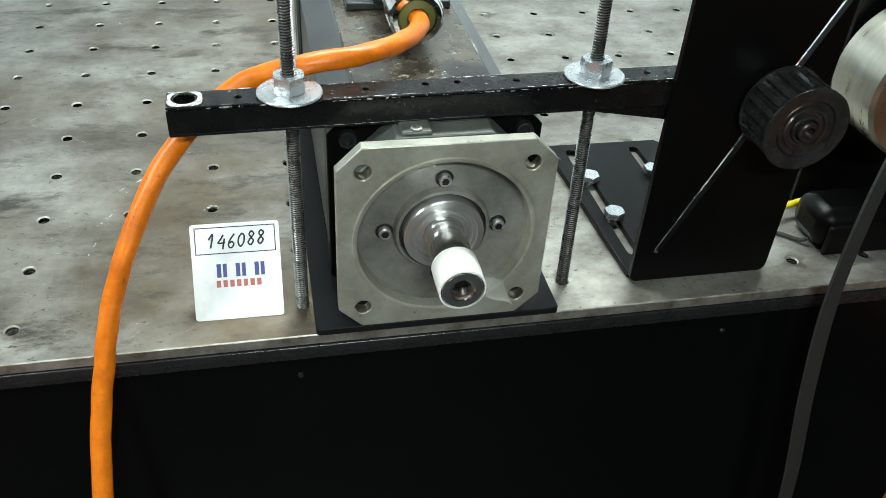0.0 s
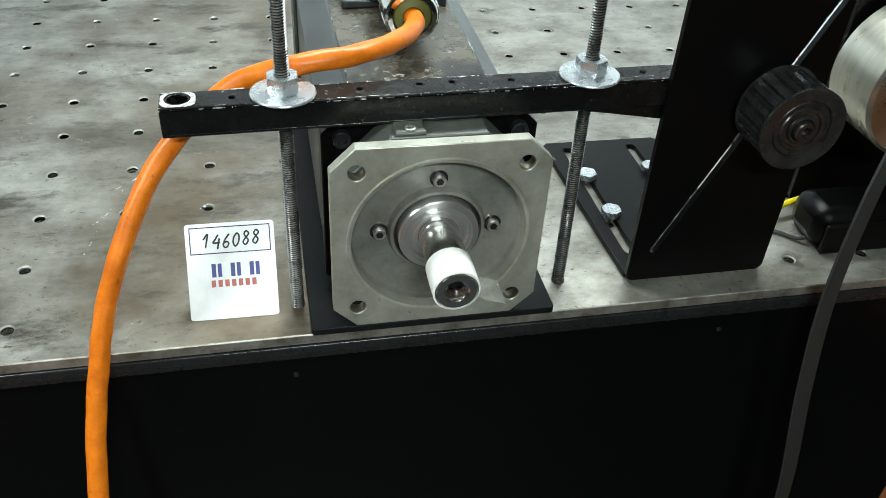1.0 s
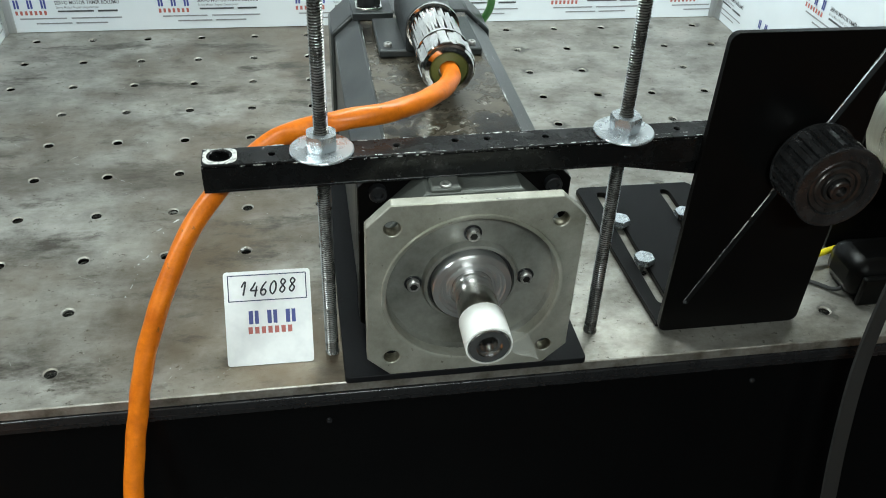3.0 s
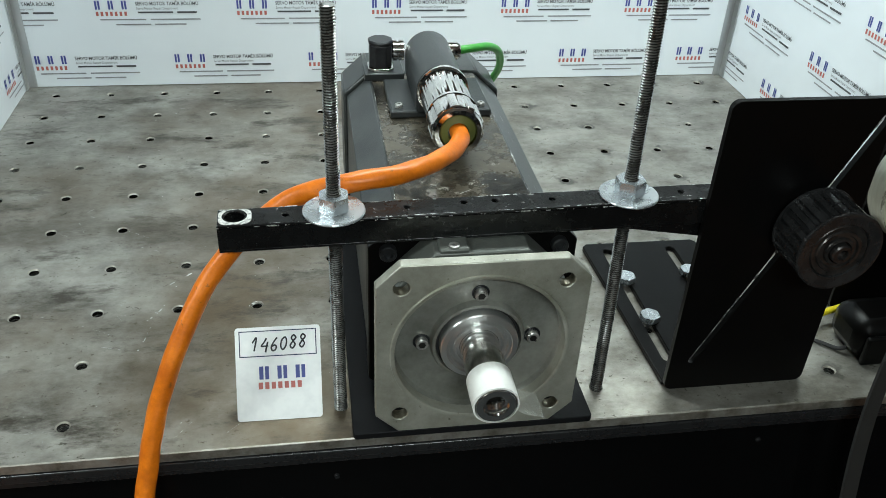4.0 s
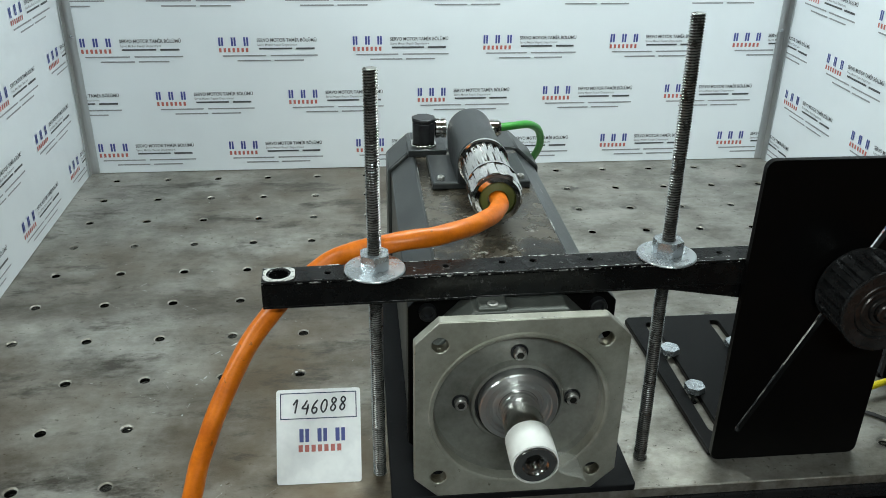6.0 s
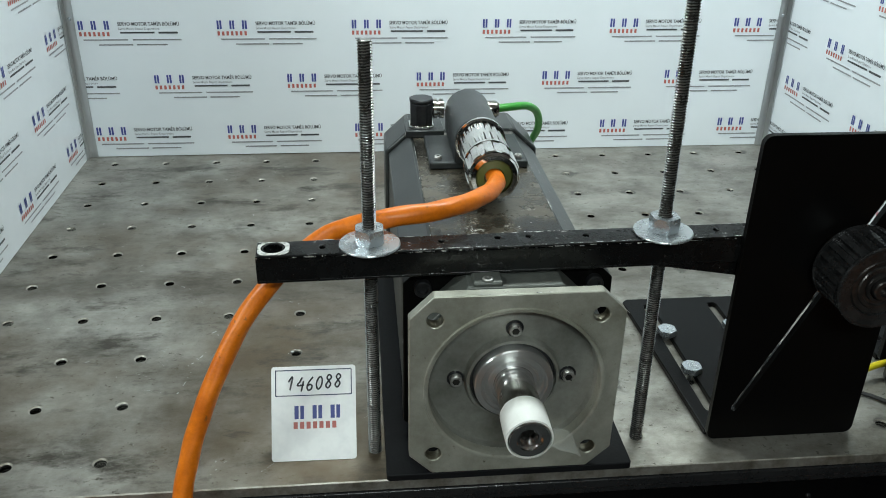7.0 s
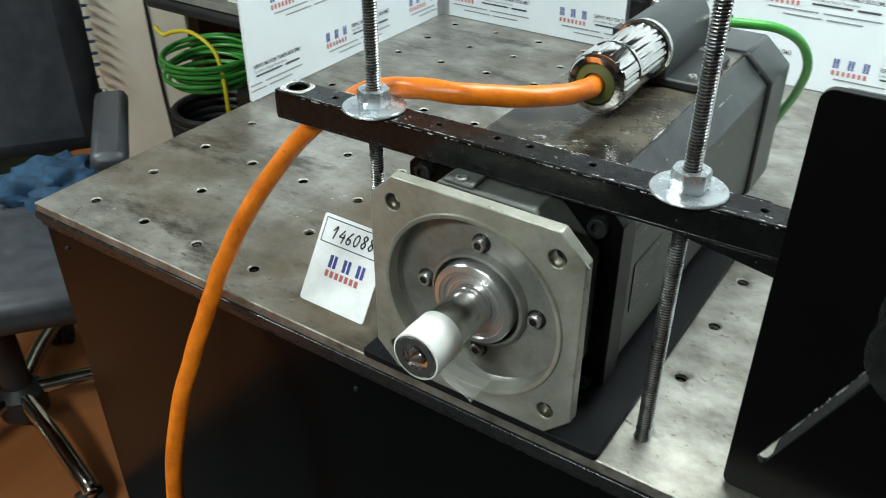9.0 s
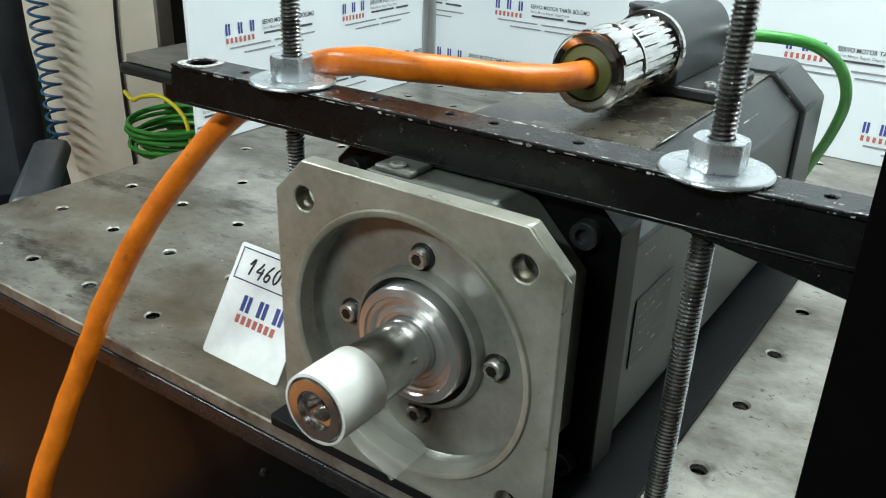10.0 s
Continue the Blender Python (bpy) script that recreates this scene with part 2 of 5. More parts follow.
GUM = mat("dark_base_plate", (0.009, 0.0095, 0.0105), 0.58, 0.0, (0.005, 0.005, 0.006), 20, 8, bump=0.25, spec=0.14, fleck=(0.03, 0.03, 0.03), fleck_at=0.66)
TAPE = mat("white_tape", (0.86, 0.86, 0.83), 0.5, 0.0, (0.78, 0.78, 0.75), 60, 4, bump=0.1)
CARD = mat("white_card", (0.92, 0.93, 0.93), 0.4, 0.0, (0.82, 0.83, 0.84), 40, 3)
INK = mat("black_marker_ink", (0.012, 0.012, 0.02), 0.5)
FRAME_INK = mat("navy_print", (0.015, 0.025, 0.09), 0.5)
BLUE = mat("blue_print", (0.055, 0.075, 0.30), 0.5, 0, (0.045, 0.06, 0.24))
RED = mat("red_print", (0.52, 0.15, 0.13), 0.5, 0, (0.44, 0.12, 0.10))
GREY_INK = mat("dark_grey_print", (0.08, 0.08, 0.09), 0.5)
PALE_INK = mat("pale_grey_print", (0.30, 0.30, 0.32), 0.5)
PANEL = mat("white_printed_sheet", (0.76, 0.80, 0.84), 0.24, 0.0, (0.72, 0.76, 0.80), 3, 4, 0.3, 0.7, 0.02, 30, 0.05)
ALU = mat("brushed_aluminium_angle", (0.55, 0.56, 0.57), 0.32, 0.85, (0.42, 0.43, 0.44), 40, 5, stretch=(1, 1, 0.05))
YELLOW = mat("yellow_cable_jacket", (0.75, 0.62, 0.02), 0.4, 0.0, (0.65, 0.52, 0.02), 30)
BELT = mat("grey_woven_strap", (0.028, 0.029, 0.028), 0.75, 0.0, (0.018, 0.018, 0.018), 90, 6, bump=0.4, bump_scale=900)
DRUM = mat("turned_aluminium", (0.56, 0.55, 0.48), 0.3, 0.9, (0.42, 0.40, 0.34), 14, 6, stretch=(1, 6, 1))
PULLEY = mat("black_anodised_pulley", (0.075, 0.075, 0.077), 0.27, 0.7, (0.03, 0.03, 0.031), 40, 6, 0.3, 0.7, 0.15, 500)
PULLEY_HUB = mat("worn_pulley_hub", (0.12, 0.115, 0.11), 0.3, 0.85, (0.05, 0.045, 0.045), 60, 6)
FLOOR = mat("orange_laminate_floor", (0.46, 0.17, 0.055), 0.38, 0.0, (0.33, 0.11, 0.035), 5, 8, 0.3, 0.7, 0.05, 200, stretch=(1, 0.15, 1))
PLASTER = mat("cream_painted_plaster", (0.86, 0.81, 0.69), 0.75, 0.0, (0.78, 0.72, 0.59), 6, 9, 0.32, 0.66, 0.5, 70, fleck=(0.40, 0.36, 0.29), fleck_at=0.70, fleck_scale=9)
ROOM_WALL = mat("dull_workshop_wall", (0.13, 0.125, 0.115), 0.8, 0.0, (0.09, 0.087, 0.08), 3, 7, bump=0.3, bump_scale=60)
CEILING = mat("white_ceiling_paint", (0.75, 0.75, 0.73), 0.8, 0.0, (0.68, 0.68, 0.66), 4, 5)
LEATHER = mat("black_chair_leather", (0.050, 0.053, 0.060), 0.42, 0.0, (0.030, 0.032, 0.037), 25, 7, bump=0.35, bump_scale=260)
CHAIR_CHROME = mat("chair_chrome", (0.62, 0.60, 0.56), 0.15, 1.0)
BLUE_CLOTH = mat("blue_cloth", (0.015, 0.06, 0.12), 0.85, 0.0, (0.006, 0.02, 0.045), 60, 7, 0.35, 0.6, 0.6, 150)
HOSE = mat("blue_air_hose", (0.03, 0.11, 0.24), 0.4)
RACK = mat("dark_rack_paint", (0.03, 0.032, 0.033), 0.5, 0.1, (0.018, 0.018, 0.02), 14, 7, bump=0.2)
SHELF = mat("worn_grey_shelf_board", (0.36, 0.35, 0.32), 0.6, 0.1, (0.22, 0.21, 0.19), 9, 8, bump=0.2)
DIRTY_GREEN = mat("dark_green_cabinet_paint", (0.02, 0.05, 0.035), 0.5, 0.1, (0.012, 0.03, 0.022), 10, 6)
LAMP_WHITE = mat("lamp_housing_white", (0.8, 0.8, 0.8), 0.5)

FILM = bpy.data.materials.new("frosted_tape_film")
FILM.use_nodes = True
_n = FILM.node_tree.nodes
_mix, _tr = _n.new("ShaderNodeMixShader"), _n.new("ShaderNodeBsdfTransparent")
_n["Principled BSDF"].inputs["Base Color"].default_value = (0.8, 0.82, 0.76, 1)
_n["Principled BSDF"].inputs["Roughness"].default_value = 0.4
_mix.inputs[0].default_value = 0.16
FILM.node_tree.links.new(_tr.outputs[0], _mix.inputs[1])
FILM.node_tree.links.new(_n["Principled BSDF"].outputs[0], _mix.inputs[2])
FILM.node_tree.links.new(_mix.outputs[0], _n["Material Output"].inputs["Surface"])

TUBE_GLOW = bpy.data.materials.new("lit_tube_glass")
TUBE_GLOW.use_nodes = True
_b = TUBE_GLOW.node_tree.nodes["Principled BSDF"]
_b.inputs["Emission Color"].default_value = (0.93, 1, 0.97, 1)
_b.inputs["Emission Strength"].default_value = 6.0


# ---------------------------------------------------------------- building helpers
ROOT = {}


def thing(name, at, label, category, group="", kind=""):
    """An Empty at the base of a thing; its parts are given in world metres."""
    ob = new(name)
    ob.empty_display_size = 0.02
    ob.location = at
    ROOT[ob] = Vector(at)
    return tagged(ob, label, category, group, kind)


def part(name, bm, material, parent=None, label="", smooth=40, bevel=0.0):
    """Links a bmesh given in world metres as one mesh, under a thing or a part."""
    bmesh.ops.recalc_face_normals(bm, faces=bm.faces)
    base = ROOT.get(parent, Vector((0, 0, 0)))
    if parent:
        bmesh.ops.translate(bm, verts=bm.verts, vec=-base)
    me = bpy.data.meshes.new(name)
    for f in bm.faces:
        f.smooth = smooth > 0
    bm.to_mesh(me)
    bm.free()
    for mm in (material if isinstance(material, (list, tuple)) else [material]):
        me.materials.append(mm)
    if smooth > 0:
        me.set_sharp_from_angle(angle=radians(smooth))
    ob = new(name, me)
    if parent:
        ob.parent = parent
        ROOT[ob] = base
    if bevel:
        md = ob.modifiers.new("bevel", "BEVEL")
        md.width, md.segments, md.limit_method, md.angle_limit = bevel, 2, "ANGLE", radians(35)
    if label:
        ob["label"] = label
    return ob


def single(name, bm, material, label, category, at=(0, 0, 0), group="", kind="", smooth=40, bevel=0.0):
    """A thing of one mesh with its origin at its base."""
    bmesh.ops.translate(bm, verts=bm.verts, vec=-Vector(at))
    ob = part(name, bm, material, None, "", smooth, bevel)
    ob.location = at
    ROOT[ob] = Vector(at)
    return tagged(ob, label, category, group, kind)


def box(bm, x0, x1, y0, y1, z0, z1, m=0):
    v = [bm.verts.new(p) for p in ((x0, y0, z0), (x1, y0, z0), (x1, y1, z0), (x0, y1, z0), (x0, y0, z1), (x1, y0, z1), (x1, y1, z1), (x0, y1, z1))]
    for q in ((0, 3, 2, 1), (4, 5, 6, 7), (0, 1, 5, 4), (1, 2, 6, 5), (2, 3, 7, 6), (3, 0, 4, 7)):
        bm.faces.new([v[i] for i in q]).material_index = m
    return v


def boxed(*a):
    bm = bmesh.new()
    box(bm, *a)
    return bm


AX = {"x": ((0, 1, 0), (0, 0, 1), (1, 0, 0)), "y": ((1, 0, 0), (0, 0, 1), (0, 1, 0)), "z": ((1, 0, 0), (0, 1, 0), (0, 0, 1))}


def on_axis(axis, u, v, w):
    a, b, c = (Vector(t) for t in AX[axis])
    return a * u + b * v + c * w


def prism(bm, outline, axis, w0, w1, m=0):
    """An outline of (u, v) drawn out along an axis from w0 to w1."""
    a = [bm.verts.new(on_axis(axis, u, v, w0)) for u, v in outline]
    b = [bm.verts.new(on_axis(axis, u, v, w1)) for u, v in outline]
    fs = [bm.faces.new(a), bm.faces.new(b[::-1])]
    for i in range(len(a)):
        j = (i + 1) % len(a)
        fs.append(bm.faces.new((a[i], b[i], b[j], a[j])))
    for f in fs:
        f.material_index = m
    return bm


def sheet(outline, holes, axis, w0, w1, bare=False):
    """A plate of that outline with holes right through it."""
    bm = bmesh.new()
    edges = []
    for loop in (outline, *holes):
        vs = [bm.verts.new(on_axis(axis, u, v, w0)) for u, v in loop]
        edges += [bm.edges.new((vs[i], vs[(i + 1) % len(vs)])) for i in range(len(vs))]
    bmesh.ops.triangle_fill(bm, edges=edges, use_beauty=True, use_dissolve=False)
    got = bmesh.ops.extrude_face_region(bm, geom=bm.faces[:])
    bmesh.ops.translate(bm, verts=[g for g in got["geom"] if isinstance(g, bmesh.types.BMVert)], vec=on_axis(axis, 0, 0, w1 - w0))
    if bare and holes:  # bare metal inside the holes
        rim = [on_axis(axis, u, v, 0) for h in holes for u, v in h]
        ax = Vector(AX[axis][2])
        bm.normal_update()
        for f in bm.faces:
            if abs(f.normal.dot(ax)) < 0.5:
                d = min((f.verts[0].co - ax * f.verts[0].co.dot(ax) - q).length for q in rim)
                f.material_index = 1 if d < 1e-6 else 0
    return bm


def circle(cu, cv, r, n=24, turn=0.0):
    return [(cu + r * math.cos(2 * math.pi * i / n + turn), cv + r * math.sin(2 * math.pi * i / n + turn)) for i in range(n)]


def chamfered(u0, u1, v0, v1, c):
    return [(u0 + c, v0), (u1 - c, v0), (u1, v0 + c), (u1, v1 - c), (u1 - c, v1), (u0 + c, v1), (u0, v1 - c), (u0, v0 + c)]


def rounded(u0, u1, v0, v1, r, n=5):
    out = []
    for cu, cv, a in ((u1 - r, v0 + r, -90), (u1 - r, v1 - r, 0), (u0 + r, v1 - r, 90), (u0 + r, v0 + r, 180)):
        out += [(cu + r * math.cos(radians(a + 90 * i / n)), cv + r * math.sin(radians(a + 90 * i / n))) for i in range(n + 1)]
    return out


def slot(u0, v0, u1, v1, w, n=8):
    a = math.atan2(v1 - v0, u1 - u0)
    out = [(u1 + w / 2 * math.cos(a - math.pi / 2 + math.pi * i / n), v1 + w / 2 * math.sin(a - math.pi / 2 + math.pi * i / n)) for i in range(n + 1)]
    out += [(u0 + w / 2 * math.cos(a + math.pi / 2 + math.pi * i / n), v0 + w / 2 * math.sin(a + math.pi / 2 + math.pi * i / n)) for i in range(n + 1)]
    return out


def lathe(bm, profile, axis, cu, cv, n=48, w_off=0.0, m=0):
    """Turns (r, w) pairs round an axis through (cu, cv)."""
    rings = []
    for r, w in profile:
        if r < 1e-6:
            rings.append([bm.verts.new(on_axis(axis, cu, cv, w + w_off))])
        else:
            rings.append([bm.verts.new(on_axis(axis, u, v, w + w_off)) for u, v in circle(cu, cv, r, n)])
    for a, b in zip(rings, rings[1:]):
        for i in range(n):
            j = (i + 1) % n
            q = [a[i % len(a)], a[j % len(a)], b[j % len(b)], b[i % len(b)]]
            q = list(dict.fromkeys(q))
            if len(q) > 2:
                bm.faces.new(q).material_index = m
    for ring, flip in ((rings[0], False), (rings[-1], True)):
        if len(ring) > 2 and len(profile) == 2:
            bm.faces.new(ring[::-1] if flip else ring).material_index = m
    return bm


def turned(profile, axis, cu, cv, n=48, w_off=0.0):
    return lathe(bmesh.new(), profile, axis, cu, cv, n, w_off)


def glide(points, steps=10):
    """A smooth line through the points."""
    p = [Vector(q) for q in points]
    p = [2 * p[0] - p[1], *p, 2 * p[-1] - p[-2]]
    out = []
    for a, b, c, d in zip(p, p[1:], p[2:], p[3:]):
        for k in range(steps):
            t = k / steps
            out.append(0.5 * (2 * b + (c - a) * t + (2 * a - 5 * b + 4 * c - d) * t * t + (3 * b - a - 3 * c + d) * t ** 3))
    return out + [p[-2]]


def tube(bm, line, r, n=12, cap=True, flat=None, twist=0.0):
    """A round (or, with flat, rectangular) section along a line."""
    rings, up = [], Vector((0.31, 0.17, 0.93))
    for i, q in enumerate(line):
        d = (line[min(i + 1, len(line) - 1)] - line[max(i - 1, 0)]).normalized()
        if flat:
            up = Vector(flat[2])
        s = d.cross(up).normalized()
        up = s.cross(d).normalized()
        if flat:
            ring = [q + s * (flat[0] / 2 * a) + up * (flat[1] / 2 * b) for a, b in ((-1, -1), (1, -1), (1, 1), (-1, 1))]
        else:
            ring = [q + r * (1 + twist * math.sin(3 * 2 * math.pi * k / n + 0.42 * i)) * (s * math.cos(2 * math.pi * k / n) + up * math.sin(2 * math.pi * k / n)) for k in range(n)]
        rings.append([bm.verts.new(v) for v in ring])
    for a, b in zip(rings, rings[1:]):
        for i in range(len(a)):
            j = (i + 1) % len(a)
            bm.faces.new((a[i], a[j], b[j], b[i]))
    if cap:
        bm.faces.new(rings[0][::-1])
        bm.faces.new(rings[-1])
    return bm


def lettering(words, height, shear=0.0, bold=0.0):
    """Flat mesh of words in the built-in font, as a bmesh in the x, y plane, its left foot at the origin."""
    cu = bpy.data.curves.new("lettering", "FONT")
    cu.body, cu.size, cu.shear, cu.offset, cu.resolution_u = words, height / 0.69, shear, bold, 3
    ob = bpy.data.objects.new("lettering", cu)
    me = bpy.data.meshes.new_from_object(ob)
    bm = bmesh.new()
    bm.from_mesh(me)
    bpy.data.objects.remove(ob)
    bpy.data.meshes.remove(me)
    bpy.data.curves.remove(cu)
    return bm


def place_flat(bm, origin, right, up):
    """Lays a flat x, y drawing into the world."""
    o, r, u = Vector(origin), Vector(right), Vector(up)
    n = r.cross(u)
    for v in bm.verts:
        v.co = o + r * v.co.x + u * v.co.y + n * v.co.z
    return bm


# ---------------------------------------------------------------- room
floor = single("floor", boxed(-3.6, 2.4, -2.6, 3.0, FLOOR_Z - 0.05, FLOOR_Z), FLOOR, "orange-brown laminate workshop floor with a soft sheen", "floor", (0, 0, FLOOR_Z - 0.05), kind="structure", smooth=0)
single("ceiling", boxed(-3.6, 2.4, -2.6, 3.0, CEIL_Z, CEIL_Z + 0.05), CEILING, "plain white painted workshop ceiling", "ceiling", (0, 0, CEIL_Z), kind="structure", smooth=0)
for nm, b in (("wall_west", (-3.7, -3.6, -2.6, 3.0)), ("wall_east", (2.4, 2.5, -2.6, 3.0)), ("wall_south", (-3.7, 2.5, -2.7, -2.6)), ("wall_north", (-3.7, 2.5, 3.0, 3.1))):
    single(nm, boxed(*b, FLOOR_Z, CEIL_Z), ROOM_WALL, "dull plastered workshop wall", "wall", ((b[0] + b[1]) / 2, (b[2] + b[3]) / 2, FLOOR_Z), kind="structure", smooth=0)

for lx, ly, lz, ll, watts in LAMPS:
    fx = thing("unseen_ceiling_light", (lx, ly, lz), "unseen white fluorescent light with two lit tubes, added to light the room", "lamp", "ceiling lights")
    part("housing", boxed(lx - ll / 2, lx + ll / 2, ly - 0.09, ly + 0.09, lz - 0.05, lz), LAMP_WHITE, fx, bevel=0.006)
    for s in (-0.05, 0.05):
        part("tube", turned([(0.013, -ll / 2 + 0.02), (0.013, ll / 2 - 0.02)], "x", ly + s, lz - 0.065, 12, lx), TUBE_GLOW, fx, "glowing glass tube")
    for s in (-0.4, 0.4):
        part("hanger", boxed(lx + s * ll - 0.004, lx + s * ll + 0.004, ly - 0.004, ly + 0.004, lz + 0.0005, CEIL_Z), ZINC, fx)

# unseen mat, added so the panel and flange reflect something dark
single("unseen_dark_mat", prism(bmesh.new(), rounded(-0.86, 1.30, -2.50, -0.06, 0.03), "z", FLOOR_Z, FLOOR_Z + 0.012), RUBBER_AND_SHADE, "unseen black mat added along the bench front to darken reflections", "floor mat", (0.2, -1.2, FLOOR_Z), bevel=0.003)

# cream pillar with a cable down its face
pillar = thing("pillar", (-1.92, 1.08, FLOOR_Z), "cream painted plaster pillar, chipped along one edge", "pillar", kind="structure")
PW, PN = Vector((0.7071, 0.7071, 0)), Vector((0.7071, -0.7071, 0))
PC = Vector((-1.81, 0.97, 0))
bm = bmesh.new()
edge = []
rnd = random.Random(21)
steps = 60
for k in range(steps + 1):  # the chipped corner wanders in and out
    z = FLOOR_Z + (CEIL_Z - FLOOR_Z) * k / steps
    bite = 0.006 + 0.02 * abs(noise.noise(Vector((0.3, 1.7, z * 7)))) + rnd.uniform(0, 0.004)
    flare = 0.06 * min(1.0, max(0.0, (z + 0.5) / 0.55))
    edge.append([PC + PW * a + PN * b + Vector((0, 0, z)) for a, b in ((-0.145 - flare, -0.30), (-0.145 - flare, -bite), (-0.145 - flare + bite * 1.6, 0.0), (0.138, 0.0), (0.145, -0.008), (0.145, -0.30))])
rows = [[bm.verts.new(p) for p in ring] for ring in edge]
for a, b in zip(rows, rows[1:]):
    for i in range(6):
        bm.faces.new((a[i], a[(i + 1) % 6], b[(i + 1) % 6], b[i]))
part("pillar_body", bm, PLASTER, pillar, smooth=30)
bm = bmesh.new()
tube(bm, glide([PC + PW * (0.045 + 0.010 * math.sin(i * 1.7)) + PN * 0.005 + Vector((0, 0, 1.7 - 0.3 * i)) for i in range(9)], 6), 0.0045, 6)
part("wall_cable", bm, RUBBER_AND_SHADE, pillar, "thin dark cable run down the plaster")

# ---------------------------------------------------------------- bench
TX0, TX1, TY0, TY1 = -0.660, 0.705, -0.0083, 0.955
bench = thing("workbench", (0.02, 0.45, FLOOR_Z), "steel-topped test bench with a black panelled base", "workbench")


def bench_top():
    """The steel plate, with a tapped hole in the middle of each cell of its grid."""
    bm = bmesh.new()
    n, r, rc, depth = 16, 0.0062, 0.0078, 0.022
    h = PITCH / 2
    sq = []
    for i in range(n):
        a = 2 * math.pi * i / n
        k = h / max(abs(math.cos(a)), abs(math.sin(a)))
        sq.append((k * math.cos(a), k * math.sin(a)))
    for c in range(-2, 12):
        for row in range(1, 11):
            cx, cy = GX + PITCH * c, GY + PITCH * row
            rings = [[bm.verts.new((cx + x, cy + y, 0)) for x, y in sq]]
            for rr, z in ((rc, 0), (r, -0.0016), (r, -depth)):
                rings.append([bm.verts.new((cx + x, cy + y, z)) for x, y in circle(0, 0, rr, n)])
            for k, (a, b) in enumerate(zip(rings, rings[1:])):
                for i in range(n):
                    j = (i + 1) % n
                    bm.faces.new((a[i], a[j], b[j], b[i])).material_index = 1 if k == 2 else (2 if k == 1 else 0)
            # hole bottoms take the black material: the shade of their depth as colour
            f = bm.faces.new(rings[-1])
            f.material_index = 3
    gx0, gx1 = GX - 2 * PITCH - h, GX + 11 * PITCH + h
    gy0, gy1 = GY + PITCH - h, GY + 10 * PITCH + h
    for x0, x1, y0, y1 in ((TX0, gx0, gy0, TY1), (gx1, TX1, gy0, TY1), (gx0, gx1, gy1, TY1)):
        v = [bm.verts.new(p) for p in ((x0, y0, 0), (x1, y0, 0), (x1, y1, 0), (x0, y1, 0))]
        bm.faces.new(v)
    e = 0.0012
    for z0, z1, d0, d1 in ((0, -e, 0, e), (-e, -0.012, e, e)):
        a = [bm.verts.new(p) for p in ((TX0 - d0, gy0 - d0, z0), (TX1 + d0, gy0 - d0, z0), (TX1 + d0, TY1 + d0, z0), (TX0 - d0, TY1 + d0, z0))]
        b = [bm.verts.new(p) for p in ((TX0 - d1, gy0 - d1, z1), (TX1 + d1, gy0 - d1, z1), (TX1 + d1, TY1 + d1, z1), (TX0 - d1, TY1 + d1, z1))]
        for i in range(4):
            j = (i + 1) % 4
            bm.faces.new((a[i], a[j], b[j], b[i])).material_index = 2
    return bm


bm = bench_top()
part("bench_top", bm, [STEEL, BORE, STEEL_EDGE, RUBBER_AND_SHADE], bench, "worn steel plate with rows of tapped holes", smooth=0)
part("top_rail", boxed(TX0 - 0.004, TX1, TY0 - 0.003, TY1, -0.0245, -0.0135), BLACK_LIP, bench, "black painted rail under the plate", bevel=0.0015)
part("lower_rail", boxed(TX0 - 0.001, TX1, TY0 + 0.001, TY1, -0.034, -0.026), BLACK_LIP, bench, bevel=0.001)
part("front_panel", boxed(TX0 + 0.004, TX1, TY0 + 0.004, TY0 + 0.022, -0.575, -0.0345), BLACK_PANEL, bench, "glossy black front panel", bevel=0.001)
part("side_panel", boxed(TX0 + 0.004, TX0 + 0.022, TY0 + 0.023, TY1, -0.575, -0.0345), BLACK_PANEL, bench, bevel=0.001)
part("side_panel", boxed(TX1 - 0.022, TX1 - 0.002, TY0 + 0.023, TY1, -0.575, -0.0345), BLACK_PANEL, bench, bevel=0.001)
part("plinth", boxed(TX0 + 0.06, TX1 - 0.06, TY0 + 0.06, TY1 - 0.02, FLOOR_Z, -0.576), RACK, bench)
for sx in (-0.62, -0.14, 0.335, 0.66):
    part("panel_screw", turned([(0.0, -0.0018), (0.0025, -0.0016), (0.0032, 0.0), (0.0032, 0.002)], "y", sx, -0.058, 12, TY0 + 0.003), BLACK_LIP, bench)

# ---------------------------------------------------------------- printed booth
WALL_H = 0.62


